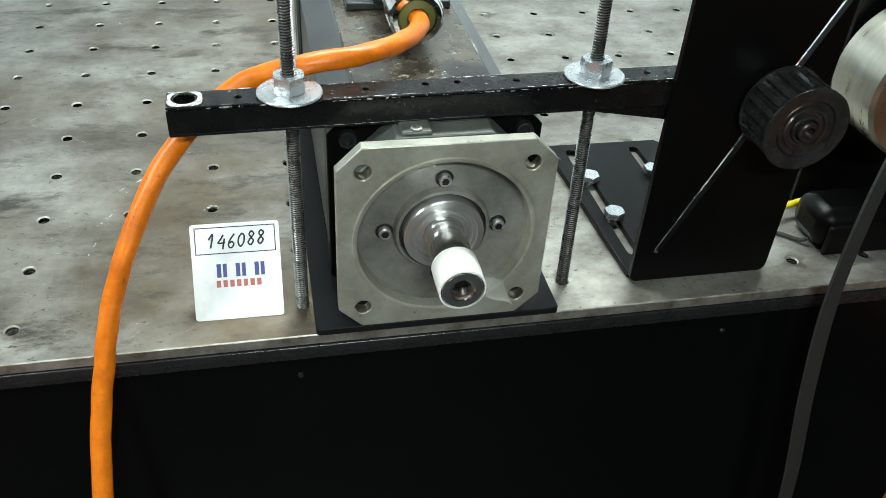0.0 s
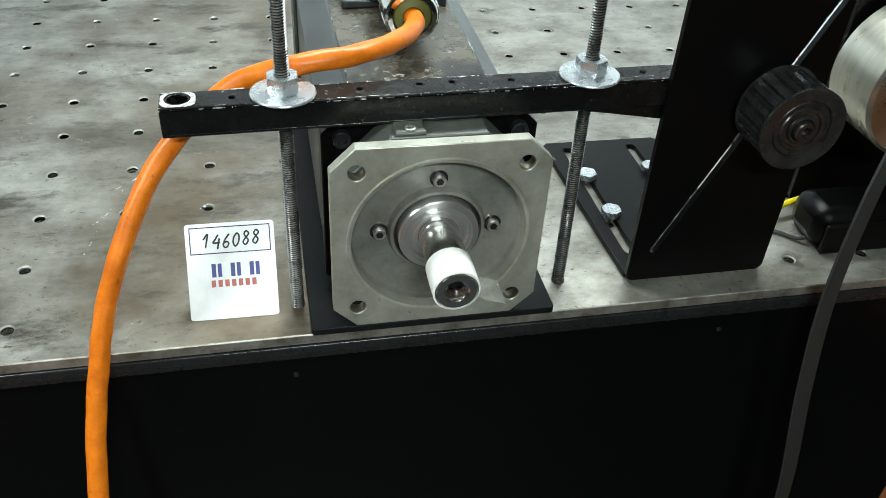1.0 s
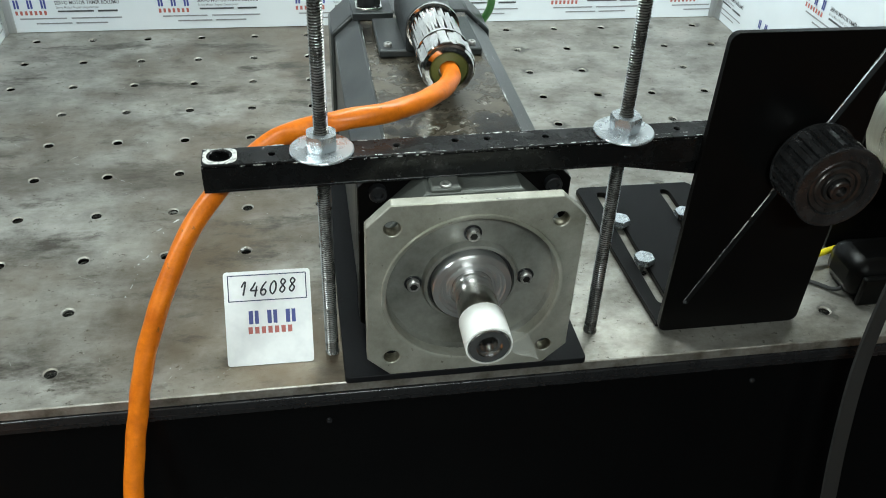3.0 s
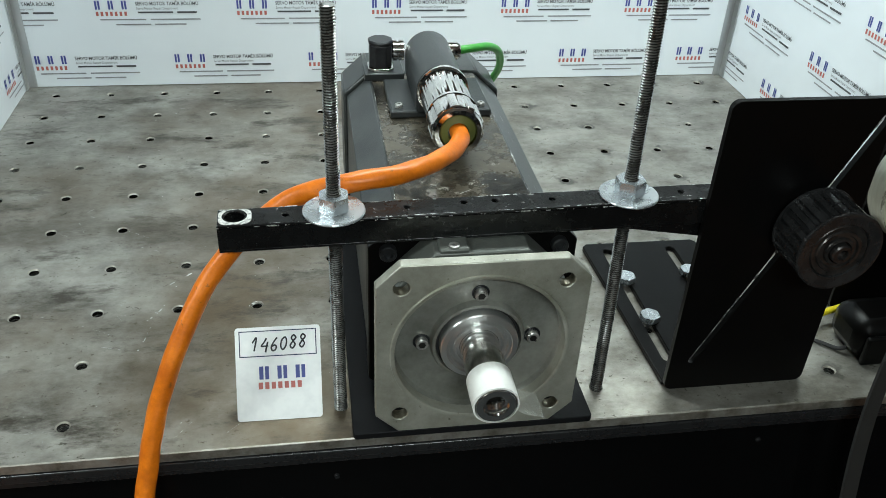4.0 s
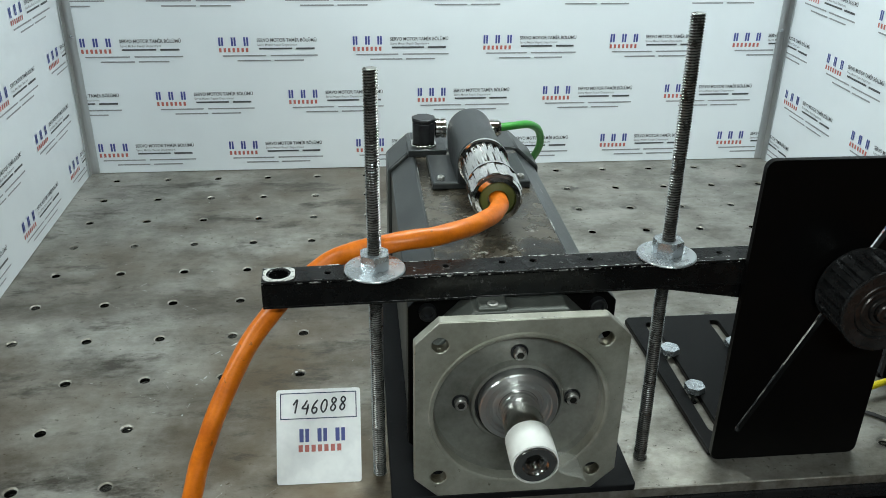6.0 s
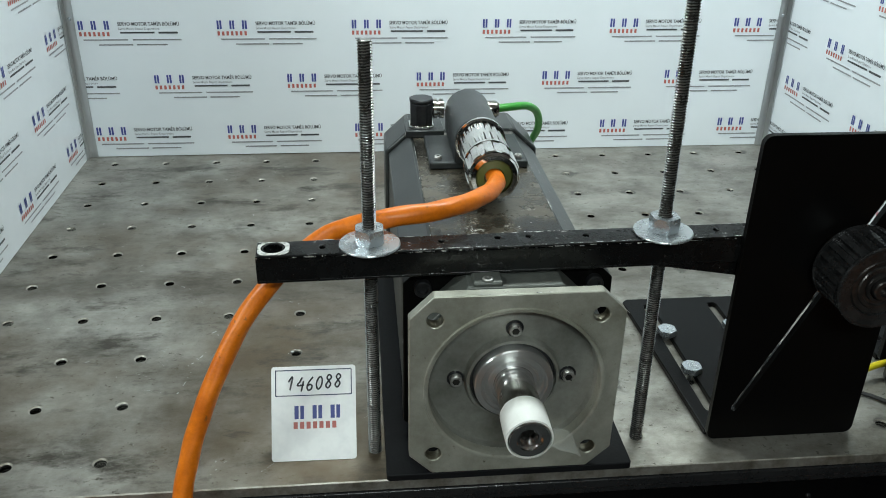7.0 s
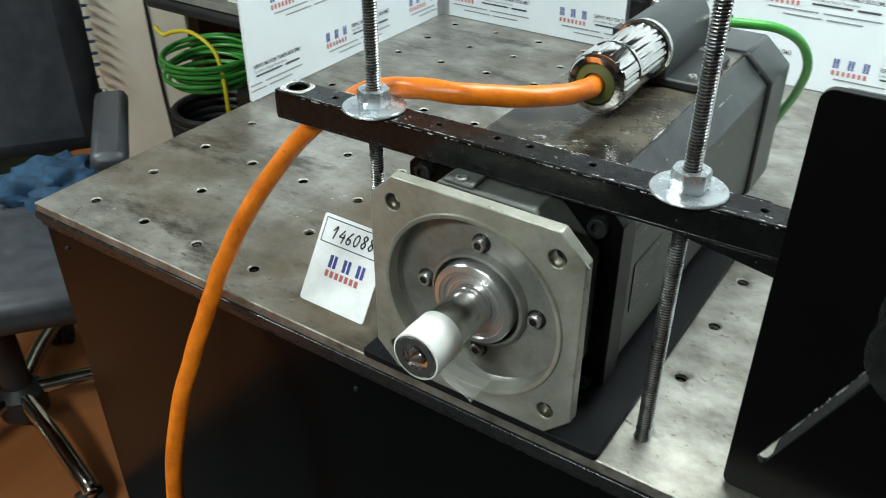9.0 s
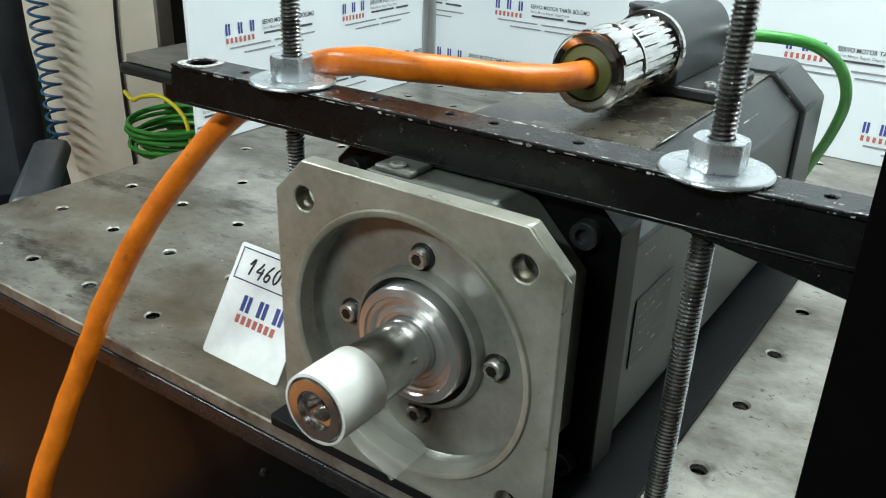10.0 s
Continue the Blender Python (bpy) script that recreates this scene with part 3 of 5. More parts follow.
def print_mesh():
    """One repeat of the print: colour blocks for the mark, the department's words, and bars for what is small. Flat in x, y; origin at the mark's top left."""
    bm = bmesh.new()

    def bar(x, y, w, h, m):
        v = [bm.verts.new(p) for p in ((x, y - h, 0), (x + w, y - h, 0), (x + w, y, 0), (x, y, 0))]
        bm.faces.new(v).material_index = m
    for k in range(3):  # blue mark: stacked blocks
        x = 0.0225 * k
        bar(x, 0, 0.0034, 0.0155, 0)
        bar(x + 0.0050, 0, 0.0034, 0.0155, 0)
    for k in range(7):  # red row under it
        bar(0.0080 * k, -0.0195, 0.0042, 0.0075, 1)
    bar(0.0715, -0.0195, 0.060, 0.0030, 2)
    bar(0.1385, -0.0195, 0.034, 0.0034, 2)
    bar(0.0055, -0.0325, 0.078, 0.0024, 3)
    bar(0.0915, -0.0325, 0.086, 0.0024, 3)
    bar(0.031, -0.0415, 0.060, 0.0024, 3)
    bar(0.098, -0.0415, 0.054, 0.0024, 3)
    tx = lettering("SERVO MOTOR TAM\u0130R B\u00d6L\u00dcM\u00dc", 0.0062, 0.0, 0.00012)
    w = max(v.co.x for v in tx.verts)
    for v in tx.verts:
        v.co.x, v.co.y = 0.0685 + v.co.x * 0.108 / w, v.co.y - 0.0085
    for f in tx.faces:
        f.material_index = 2
    sub = lettering("Servo Motor Repair Department", 0.0042, 0.0, 0.00005)
    w = max(v.co.x for v in sub.verts)
    for v in sub.verts:
        v.co.x, v.co.y = 0.0690 + v.co.x * 0.072 / w, v.co.y - 0.0160
    for f in sub.faces:
        f.material_index = 3
    for words in (tx, sub):
        me = bpy.data.meshes.new("t")
        words.to_mesh(me)
        words.free()
        bm.from_mesh(me)
        bpy.data.meshes.remove(me)
    return bm


PRINT_BM = print_mesh()
PRINT_W = 0.178
SHARED = {}


def prints(wall, tag, starts, origin, right, lo, hi):
    """Rows of the print on a sheet; those over its edge are cut there."""
    for z, s0 in starts:
        for s in s0:
            if s + PRINT_W < lo or s > hi:
                continue
            cut = s < lo or s + PRINT_W > hi
            if cut or tag not in SHARED:
                b = PRINT_BM.copy()
                if cut:
                    for x, sign in ((lo - s, -1), (hi - s, 1)):
                        bmesh.ops.bisect_plane(b, geom=b.verts[:] + b.edges[:] + b.faces[:], plane_co=(x, 0, 0), plane_no=(sign, 0, 0), clear_outer=True)
                place_flat(b, (0, 0, 0), right, (0, 0, 1))
                me = bpy.data.meshes.new("print")
                b.to_mesh(me)
                b.free()
                for mm in (BLUE, RED, GREY_INK, PALE_INK):
                    me.materials.append(mm)
                if not cut:
                    SHARED[tag] = me
            else:
                me = SHARED[tag]
            ob = new("printed_mark", me)
            ob.parent = wall
            ob.location = Vector(origin) + Vector(right) * s + Vector((0, 0, z)) - ROOT[wall]


rows_a, rows_b = [0.0595, 0.2575, 0.4555], [0.1585, 0.3565, 0.5545]
BX0, BX1, BY, LX, RX, SIDE_Y0 = -0.650, 0.676, 0.920, -0.656, 0.682, 0.378
back = thing("printed_back_sheet", (0.02, BY, 0), "glossy white sheet printed with rows of blue and red marks", "wall panel", kind="structure")
part("sheet", boxed(BX0 - 0.006, BX1 + 0.006, BY, BY + 0.005, 0.001, WALL_H), PANEL, back)
prints(back, "b", [(z, [-0.6345 + 0.2428 * k for k in range(-1, 7)]) for z in rows_a] + [(z, [-0.5150 + 0.2428 * k for k in range(-1, 7)]) for z in rows_b], (0, BY - 0.0008, 0), (1, 0, 0), BX0, BX1)
left = thing("printed_side_sheet", (LX, 0.65, 0), "glossy white side sheet printed with blue and red marks", "wall panel", "side sheets of the booth", kind="structure")
part("sheet", boxed(LX - 0.005, LX, SIDE_Y0, BY - 0.001, 0.001, WALL_H), PANEL, left)
prints(left, "l", [(z, [0.806 - 0.2428 * k for k in range(0, 4)]) for z in rows_a] + [(z, [0.684 - 0.2428 * k for k in range(-1, 4)]) for z in rows_b], (LX + 0.0008, 0, 0), (0, 1, 0), SIDE_Y0, BY - 0.001)
right = thing("printed_side_sheet", (RX, 0.65, 0), "glossy white side sheet printed with blue and red marks", "wall panel", "side sheets of the booth", kind="structure")
part("sheet", boxed(RX, RX + 0.005, SIDE_Y0, BY - 0.001, 0.001, WALL_H), PANEL, right)
prints(right, "r", [(z, [-0.754 + 0.2428 * k for k in range(-1, 3)]) for z in rows_a] + [(z, [-0.873 + 0.2428 * k for k in range(-1, 3)]) for z in rows_b], (RX - 0.0008, 0, 0), (0, -1, 0), -(BY - 0.001), -SIDE_Y0)
for nm, x, s in (("l", LX, 1), ("r", RX, -1)):
    ang = thing("corner_angle", (x, BY, 0), "brushed aluminium angle strip in the booth corner", "trim", "corner angles", kind="structure")
    a, b = sorted((x + s * 0.0012, x + s * 0.017))
    part("angle_leg", boxed(a, b, BY - 0.0032, BY - 0.0012, 0.001, WALL_H), ALU, ang)
    a, b = sorted((x + s * 0.0012, x + s * 0.003))
    part("angle_leg", boxed(a, b, BY - 0.020, BY - 0.0034, 0.001, WALL_H), ALU, ang)
    for z in (0.262, 0.5):
        part("rivet", turned([(0.0035, 0), (0.0028, -0.0014), (0.0, -0.002)], "y", x + s * 0.010, z, 12, BY - 0.0032), ZINC, ang)

# ---------------------------------------------------------------- motor
MX, MZ = 0.001, 0.1115
motor = thing("servo_motor", (MX, 0.25, 0.009), "large grey servo motor with a square machined flange, shaft forward", "motor")
F0, F1 = -0.014, -0.002
holes = [circle(MX + sx * 0.077, MZ + sz * 0.077, 0.0078, 20) for sx in (-1, 1) for sz in (-1, 1)] + [circle(MX, MZ, 0.083, 64)]
bm = sheet(chamfered(MX - 0.101, MX + 0.101, MZ - 0.1015, MZ + 0.1015, 0.023), holes, "y", F0, F1)
flange = part("mounting_flange", bm, FLANGE, motor, "square machined flange with chamfered corners and four holes", smooth=30, bevel=0.0012)
for sx in (-1, 1):
    for sz in (-1, 1):
        # liner darker than the flange: the hole's inner shade as colour
        part("bolt_hole", turned([(0.0079, F0 + 0.0008), (0.0074, F0 + 0.0022), (0.0074, F1 + 0.0006), (0.0079, F1 + 0.0006)], "y", MX + sx * 0.077, MZ + sz * 0.077, 24), SHADED_HOLE, flange, "bolt hole liner coloured dark for the shade inside")
part("pilot_rim", turned([(0.083, F0 + 0.003), (0.083, F0 - 0.0012), (0.0845, F0 - 0.0022), (0.0868, F0 - 0.0022), (0.0875, F0 - 0.0005), (0.0875, F0 + 0.0005), (0.083, F0 + 0.003)], "y", MX, MZ, 72), FLANGE, motor)
part("recess", turned([(0.0835, F0 + 0.0005), (0.0830, 0.0010), (0.0815, 0.0036), (0.060, 0.0042), (0.047, 0.0036), (0.0467, 0.0005), (0.0450, -0.0035), (0.0422, -0.0042), (0.0416, 0.003), (0.0385, 0.003)], "y", MX, MZ, 72), RECESS, motor, "recessed bearing face")
part("pilot_ring", turned([(0.0840, -0.0018), (0.0900, -0.0018), (0.0900, 0.0062), (0.0840, 0.0062), (0.0840, -0.0018)], "y", MX, MZ, 64), NECK_GREY, motor)
# black ring added as the shade in the gap, no separate seal
part("shaded_gap", turned([(0.0415, 0.0005), (0.0400, 0.0012), (0.0384, 0.0005)], "y", MX, MZ, 64), RUBBER_AND_SHADE, motor, "black ring standing in for the shaded gap round the bearing ring")
part("bearing_cap", turned([(0.0383, 0.003), (0.0383, -0.0095), (0.0372, -0.0108), (0.0325, -0.0118), (0.0315, -0.0105), (0.0290, -0.0105), (0.0280, -0.0072), (0.0252, -0.0072), (0.0245, -0.010), (0.0225, -0.0105), (0.0218, -0.0085), (0.0195, -0.0085)], "y", MX, MZ, 64), TURNED, motor, "polished stepped bearing ring", smooth=14)
for a in (0, 90, 180, 270):
    sx, sz = MX + 0.0548 * math.cos(radians(a)), MZ + 0.0548 * math.sin(radians(a))
    sc = part("flange_screw", turned([(0.0062, 0.0045), (0.0062, -0.0022), (0.0054, -0.0030), (0.0036, -0.0030), (0.0034, 0.0010), (0.0, 0.0014)], "y", sx, sz, 20), SCREW, motor)
    # a flat dark disc painted as the shaded inside of the socket
    part("hex_socket", turned([(0.0038, -0.00305), (0.0015, -0.00308), (0.0, -0.00308)], "y", sx, sz, 6), RECESS_SHADE, sc, "flat dark hexagon standing in for the shaded socket")
    part("screw_seat", turned([(0.0066, 0.0045), (0.0085, 0.0045), (0.0086, 0.0030), (0.0066, 0.0028)], "y", sx, sz, 20), DARK_METAL, motor)
shaft = part("shaft", turned([(0.0193, -0.004), (0.0193, -0.0895), (0.0180, -0.0922), (0.0118, -0.0922)], "y", MX, MZ, 48), CHROME, motor, "polished steel shaft with a centre-drilled end")
part("centre_hole", turned([(0.0118, -0.0921), (0.0112, -0.0885), (0.0085, -0.0880), (0.0060, -0.0800)], "y", MX, MZ, 40), CHROME, shaft, "bright countersunk centre")
# the bore's inner shade is put into its near-black colour
part("bore", turned([(0.0060, -0.0800), (0.0050, -0.0500), (0.0, -0.0490)], "y", MX, MZ, 32), RECESS_SHADE, shaft, "dark drilled bore")
part("tape_wrap", turned([(0.0196, -0.0560), (0.0212, -0.0563), (0.0214, -0.0720), (0.0212, -0.0912), (0.0196, -0.0916)], "y", MX, MZ, 48), TAPE, shaft, "white tape wound round the shaft end")
bm = bmesh.new()
ln = [Vector((MX, 0, MZ)) + Matrix.Rotation(radians(205 + 3 * math.sin(k * 0.7)), 3, "Y") @ Vector((-(0.0208 + 0.0042 * k), -0.071, 0.0006 * k)) for k in range(9)]
tube(bm, ln, 0, flat=(0.032, 0.0004, (0.4, 0, 0.9)))
part("tape_tail", bm, FILM, shaft, "loose frosted tape end", smooth=60)
part("neck", prism(bmesh.new(), chamfered(MX - 0.086, MX + 0.086, MZ - 0.092, MZ + 0.0985, 0.042), "y", 0.0064, 0.0455), NECK_GREY, motor, "grey cast neck behind the flange", bevel=0.0015)
lug = part("neck_lug", boxed(MX - 0.040, MX - 0.012, 0.0070, 0.030, MZ + 0.0975, MZ + 0.1025), NECK_GREY, motor, "cast lug with a plug screw", bevel=0.002)
part("plug_screw", turned([(0.0052, 0), (0.0052, 0.0012), (0.0030, 0.0014), (0.0028, -0.001), (0, -0.001)], "z", MX - 0.026, 0.013, 18, MZ + 0.1027), SCREW, lug)
part("front_plate", prism(bmesh.new(), chamfered(MX - 0.103, MX + 0.103, MZ - 0.1, MZ + 0.1000, 0.018), "y", 0.0460, 0.0760), BLACK_PAINT, motor, "black square end plate", bevel=0.0015)
for sx in (-1, 1):
    for sz in (-1, 1):
        part("plate_screw", turned([(0.0085, 0.0458), (0.0085, 0.0385), (0.0076, 0.0375), (0.0048, 0.0375), (0.0046, 0.042), (0, 0.042)], "y", MX + sx * 0.0840, MZ + sz * 0.0790, 20), DARK_METAL, motor)
B0, B1 = 0.0765, 0.445
TOPZ = 0.2065
body_out = [(MX - 0.070, 0.012), (MX + 0.070, 0.012), (MX + 0.1015, 0.042), (MX + 0.1015, TOPZ - 0.030), (MX + 0.071, TOPZ - 0.002), (MX - 0.071, TOPZ - 0.002), (MX - 0.1015, TOPZ - 0.030), (MX - 0.1015, 0.042)]
part("motor_body", prism(bmesh.new(), body_out, "y", B0, B1), MOTOR_GREY, motor, "long grey painted stator body", bevel=0.002)
part("body_top", boxed(MX - 0.0695, MX + 0.0695, B0 + 0.002, B1 - 0.002, TOPZ - 0.0018, TOPZ), MOTOR_TOP, motor, "oily stained top face", bevel=0.0006)
end_out = [(MX + (u - MX) * 1.045, MZ + (v - MZ) * 1.045) for u, v in body_out]
part("end_cap", prism(bmesh.new(), end_out, "y", B1 + 0.0004, 0.520), MOTOR_GREY, motor, "grey cast rear cap", bevel=0.003)
inset = [(MX + (u - MX) * 0.9, MZ + (v - MZ) * 0.9) for u, v in body_out]
part("rear_cover", prism(bmesh.new(), inset, "y", 0.5204, 0.535), MOTOR_GREY, motor, bevel=0.004)
# power connector on top
HX, HZ = 0.006, 0.2425


def arch(x, hw, z0, zc, r, n=14):
    return [(x - hw, z0), (x + hw, z0)] + [(x + r * math.cos(math.pi * i / n), zc + r * math.sin(math.pi * i / n)) for i in range(n + 1)]


conn = part("connector_housing", prism(bmesh.new(), arch(HX - 0.002, 0.0285, TOPZ + 0.008, HZ + 0.001, 0.0295), "y", 0.300, 0.425), CONN_GREY, motor, "grey rounded connector housing", bevel=0.003)
part("housing_foot", boxed(HX - 0.061, HX + 0.061, 0.304, 0.405, TOPZ + 0.0003, TOPZ + 0.0095), CONN_GREY, conn, bevel=0.002)
for sx in (-0.050, 0.050):
    part("foot_screw", turned([(0.005, 0), (0.005, 0.003), (0.004, 0.0042), (0.0022, 0.0042), (0.002, 0.002), (0, 0.002)], "z", HX + sx, 0.317, 16, TOPZ + 0.0096), SCREW, conn)


def barrel(n, bumps, r0, r1, w0, w1):
    """A grip sleeve with flats round it."""
    bm = bmesh.new()
    rings = []
    for w, k in ((w0, 0), (w0 + 0.002, 1), (w1 - 0.002, 1), (w1, 0)):
        rings.append([bm.verts.new(on_axis("y", HX + rr * math.cos(2 * math.pi * i / n), HZ + rr * math.sin(2 * math.pi * i / n), w)) for i in range(n) for rr in [r0 + k * (r1 - r0) * (1 if (i * bumps * 2 // n) % 2 else 0.15)]])
    for a, b in zip(rings, rings[1:]):
        for i in range(n):
            j = (i + 1) % n
            bm.faces.new((a[i], a[j], b[j], b[i]))
    bm.faces.new(rings[0])
    bm.faces.new(rings[-1][::-1])
    return bm


sleeve = part("connector_sleeve", barrel(132, 22, 0.0268, 0.0278, 0.232, 0.2985), CHROME_DARK, motor, "bright nickel connector sleeve", smooth=25)
part("sleeve_ring", turned([(0.027, 0.2265), (0.0294, 0.2275), (0.0294, 0.2315), (0.027, 0.2325)], "y", HX, HZ, 48), CHROME_DARK, sleeve)
part("lock_ring", turned([(0.028, 0.2990), (0.0306, 0.2995), (0.0306, 0.3050), (0.028, 0.3055)], "y", HX, HZ, 48), CHROME_DARK, sleeve)
part("clamp_nut", barrel(120, 10, 0.0281, 0.0295, 0.192, 0.2262), CHROME_DARK, sleeve, "notched nickel clamping nut", smooth=25)
part("nut_mouth", turned([(0.0276, 0.1918), (0.0256, 0.1885), (0.0208, 0.1880), (0.0196, 0.1925)], "y", HX, HZ, 48), CHROME_DARK, sleeve)
part("cable_seal", turned([(0.0198, 0.1915), (0.0190, 0.1895), (0.0115, 0.1870), (0.0095, 0.1930)], "y", HX, HZ, 36), SEAL, sleeve, "olive rubber cable seal")
# signal connector beside it
sig = part("signal_connector", prism(bmesh.new(), chamfered(-0.0705, -0.0410, 0.4280, 0.4585, 0.008), "z", TOPZ + 0.0140, 0.2500), DARK_METAL, motor, "small dark right-angle connector", bevel=0.0015)
part("connector_cap", prism(bmesh.new(), chamfered(-0.0715, -0.0400, 0.4270, 0.4595, 0.009), "z", 0.2502, 0.2555), DARK_METAL, sig, bevel=0.002)
part("connector_collar", prism(bmesh.new(), chamfered(-0.0725, -0.0390, 0.4260, 0.4605, 0.007), "z", TOPZ + 0.0101, TOPZ + 0.0138), CHROME_DARK, sig, "bright collar", bevel=0.0008)
part("connector_nut", turned([(0.0105, 0), (0.0135, 0.001), (0.0135, 0.006), (0.0120, 0.0065), (0.0120, 0.0085), (0.0135, 0.009), (0.0135, 0.0145), (0.0105, 0.016)], "x", 0.443, 0.240, 18, -0.0405), CHROME_DARK, sig)
part("connector_foot", boxed(-0.078, -0.026, 0.420, 0.470, TOPZ + 0.0003, TOPZ + 0.0098), CONN_GREY, sig, bevel=0.001)
part("cable_socket", turned([(0.011, 0), (0.0118, 0.001), (0.0118, 0.014), (0.009, 0.018)], "x", 0.443, 0.238, 20, 0.032), CHROME_DARK, motor)

single("base_plate", prism(bmesh.new(), rounded(-0.122, 0.128, -0.0125, 0.50, 0.004), "z", 0.0005, 0.0085), GUM, "dark flat rubber-faced plate under the motor", "base plate", (0, 0.25, 0.0005), bevel=0.001)

# ---------------------------------------------------------------- clamp: two threaded rods, nuts, washers, beam
RODS = [(-0.1325, 0.0385, 0.430, 0.0), (0.1485, 0.0385, 0.470, 0.033)]  # x, y, top, backward lean
BZ0, BZ1 = 0.2125, 0.2405


def threaded(x, y, z0, z1, r=0.0069, pitch=0.0025, n=18, per=7):
    bm = bmesh.new()
    rings = []
    count = int((z1 - z0) / pitch * per)
    for k in range(count + 1):
        z = z0 + (z1 - z0) * k / count
        ring = []
        for i in range(n):
            ph = ((z / pitch) - i / n) % 1.0
            rr = r - 0.0018 * (1 - abs(2 * ph - 1)) ** 0.8 - (0.0012 if k in (0, count) else 0)
            a = 2 * math.pi * i / n
            ring.append(bm.verts.new((x + rr * math.cos(a), y + rr * math.sin(a), z)))
        rings.append(ring)
    for k, (a, b) in enumerate(zip(rings, rings[1:])):
        zm = z0 + (z1 - z0) * (k + 0.5) / count
        for i in range(n):
            j = (i + 1) % n
            # groove faces get the darker steel, shade painted between the crests
            root = 1 - abs(2 * ((zm / pitch - (i + 0.5) / n) % 1.0) - 1) > 0.55
            bm.faces.new((a[i], a[j], b[j], b[i])).material_index = 1 if root else 0
    bm.faces.new(rings[0][::-1])
    bm.faces.new(rings[-1])
    return bm


def hex_nut(x, y, z0, h, r, bore):
    """A hexagon nut with rounded-off corners and a bore."""
    bm = bmesh.new()
    n = 48
    prof = [(0.93, 0), (1.0, 0.12), (1.0, 0.88), (0.93, 1.0)]
    rings = [[bm.verts.new((x + bore * math.cos(2 * math.pi * i / n), y + bore * math.sin(2 * math.pi * i / n), z0)) for i in range(n)]]
    for lim, t in prof:
        ring = []
        for i in range(n):
            a = 2 * math.pi * i / n
            k = ((a + math.pi / 6) % (math.pi / 3)) - math.pi / 6
            rr = min(r * 0.866 / math.cos(k), r * (lim if lim < 1 else 1.0))
            ring.append(bm.verts.new((x + rr * math.cos(a), y + rr * math.sin(a), z0 + h * t)))
        rings.append(ring)
    rings.append([bm.verts.new((x + bore * math.cos(2 * math.pi * i / n), y + bore * math.sin(2 * math.pi * i / n), z0 + h)) for i in range(n)])
    for a, b in zip(rings, rings[1:] + rings[:1]):
        for i in range(n):
            j = (i + 1) % n
            bm.faces.new((a[i], a[j], b[j], b[i]))
    return bm


for x, y, top, lean in RODS:
    rod = single("threaded_rod", threaded(x, y, -0.012, top), [ROD_STEEL, RECESS_SHADE], "long threaded steel rod screwed into the bench top", "threaded rod", (x, y, -0.012), "clamp rods", smooth=30)
    rod.rotation_euler.x = -lean
    y += lean * (BZ1 + 0.012)
    single("washer", turned([(0.0075, 0.0), (0.0278, 0.0), (0.0286, 0.0008), (0.0284, 0.0018), (0.0276, 0.0025), (0.0075, 0.0025), (0.0075, 0.0)], "z", x, y, 48, BZ1 + 0.0004), ZINC, "wide zinc-plated washer under a nut", "washer", (x, y, BZ1), "clamp washers")
    single("hex_nut", hex_nut(x, y, BZ1 + 0.0031, 0.0150, 0.0148, 0.0070), ZINC, "zinc-plated hexagon nut on a threaded rod", "nut", (x, y, BZ1 + 0.0031), "clamp nuts", smooth=25)

beam = thing("clamp_beam", (0, 0.0385, BZ0), "black chipped square steel tube clamped across the motor", "clamp bar")
X0, X1, Y0, Y1 = -0.2355, 0.3050, 0.0240, 0.0530
small = [circle(x, y, 0.0031, 14) for x, y in ((-0.176, 0.038), (-0.066, 0.040), (-0.012, 0.043), (0.018, 0.043), (0.073, 0.040), (0.203, 0.040))]
bores = [circle(x, y, 0.0079, 20) for x, y, *_ in RODS]
part("top_wall", sheet([(X0, Y0), (X1, Y0), (X1, Y1), (X0, Y1)], small + bores + [circle(-0.2205, 0.040, 0.0088, 20)], "z", BZ1 - 0.003, BZ1), BEAM_PAINT, beam, bevel=0.0008)
part("bottom_wall", sheet([(X0, Y0), (X1, Y0), (X1, Y1), (X0, Y1)], bores, "z", BZ0, BZ0 + 0.003), BEAM_PAINT, beam, bevel=0.0008)
part("front_wall", boxed(X0, X1, Y0, Y0 + 0.003, BZ0 + 0.0032, BZ1 - 0.0032), BEAM_PAINT, beam)
part("back_wall", boxed(X0, X1, Y1 - 0.003, Y1, BZ0 + 0.0032, BZ1 - 0.0032), BEAM_PAINT, beam)
part("end_wall", boxed(X0, X0 + 0.0025, Y0 + 0.0032, Y1 - 0.0032, BZ0 + 0.0032, BZ1 - 0.0032), BEAM_PAINT, beam)
part("worn_patch", sheet(rounded(X0 + 0.001, X0 + 0.030, Y0 + 0.0015, Y1 - 0.0015, 0.008), [circle(-0.2205, 0.040, 0.0112, 20)], "z", BZ1 + 0.0001, BZ1 + 0.0005), WORN_AND_LIT_WHITE, beam, "scraped bare patch round a hole")

part("drooping_strip", prism(bmesh.new(), [(0.135, BZ0 - 0.0012), (0.3045, BZ0 - 0.0012), (0.3045, BZ0 - 0.0290), (0.2980, BZ0 - 0.0300)], "y", Y0 + 0.004, Y1 - 0.002), BEAM_PAINT, beam, "black strip sagging below the tube", bevel=0.001)
beam.rotation_euler.z, beam.location.y = 0.028, 0.0422  # it lies slightly askew

# ---------------------------------------------------------------- slotted angle bracket with pulley


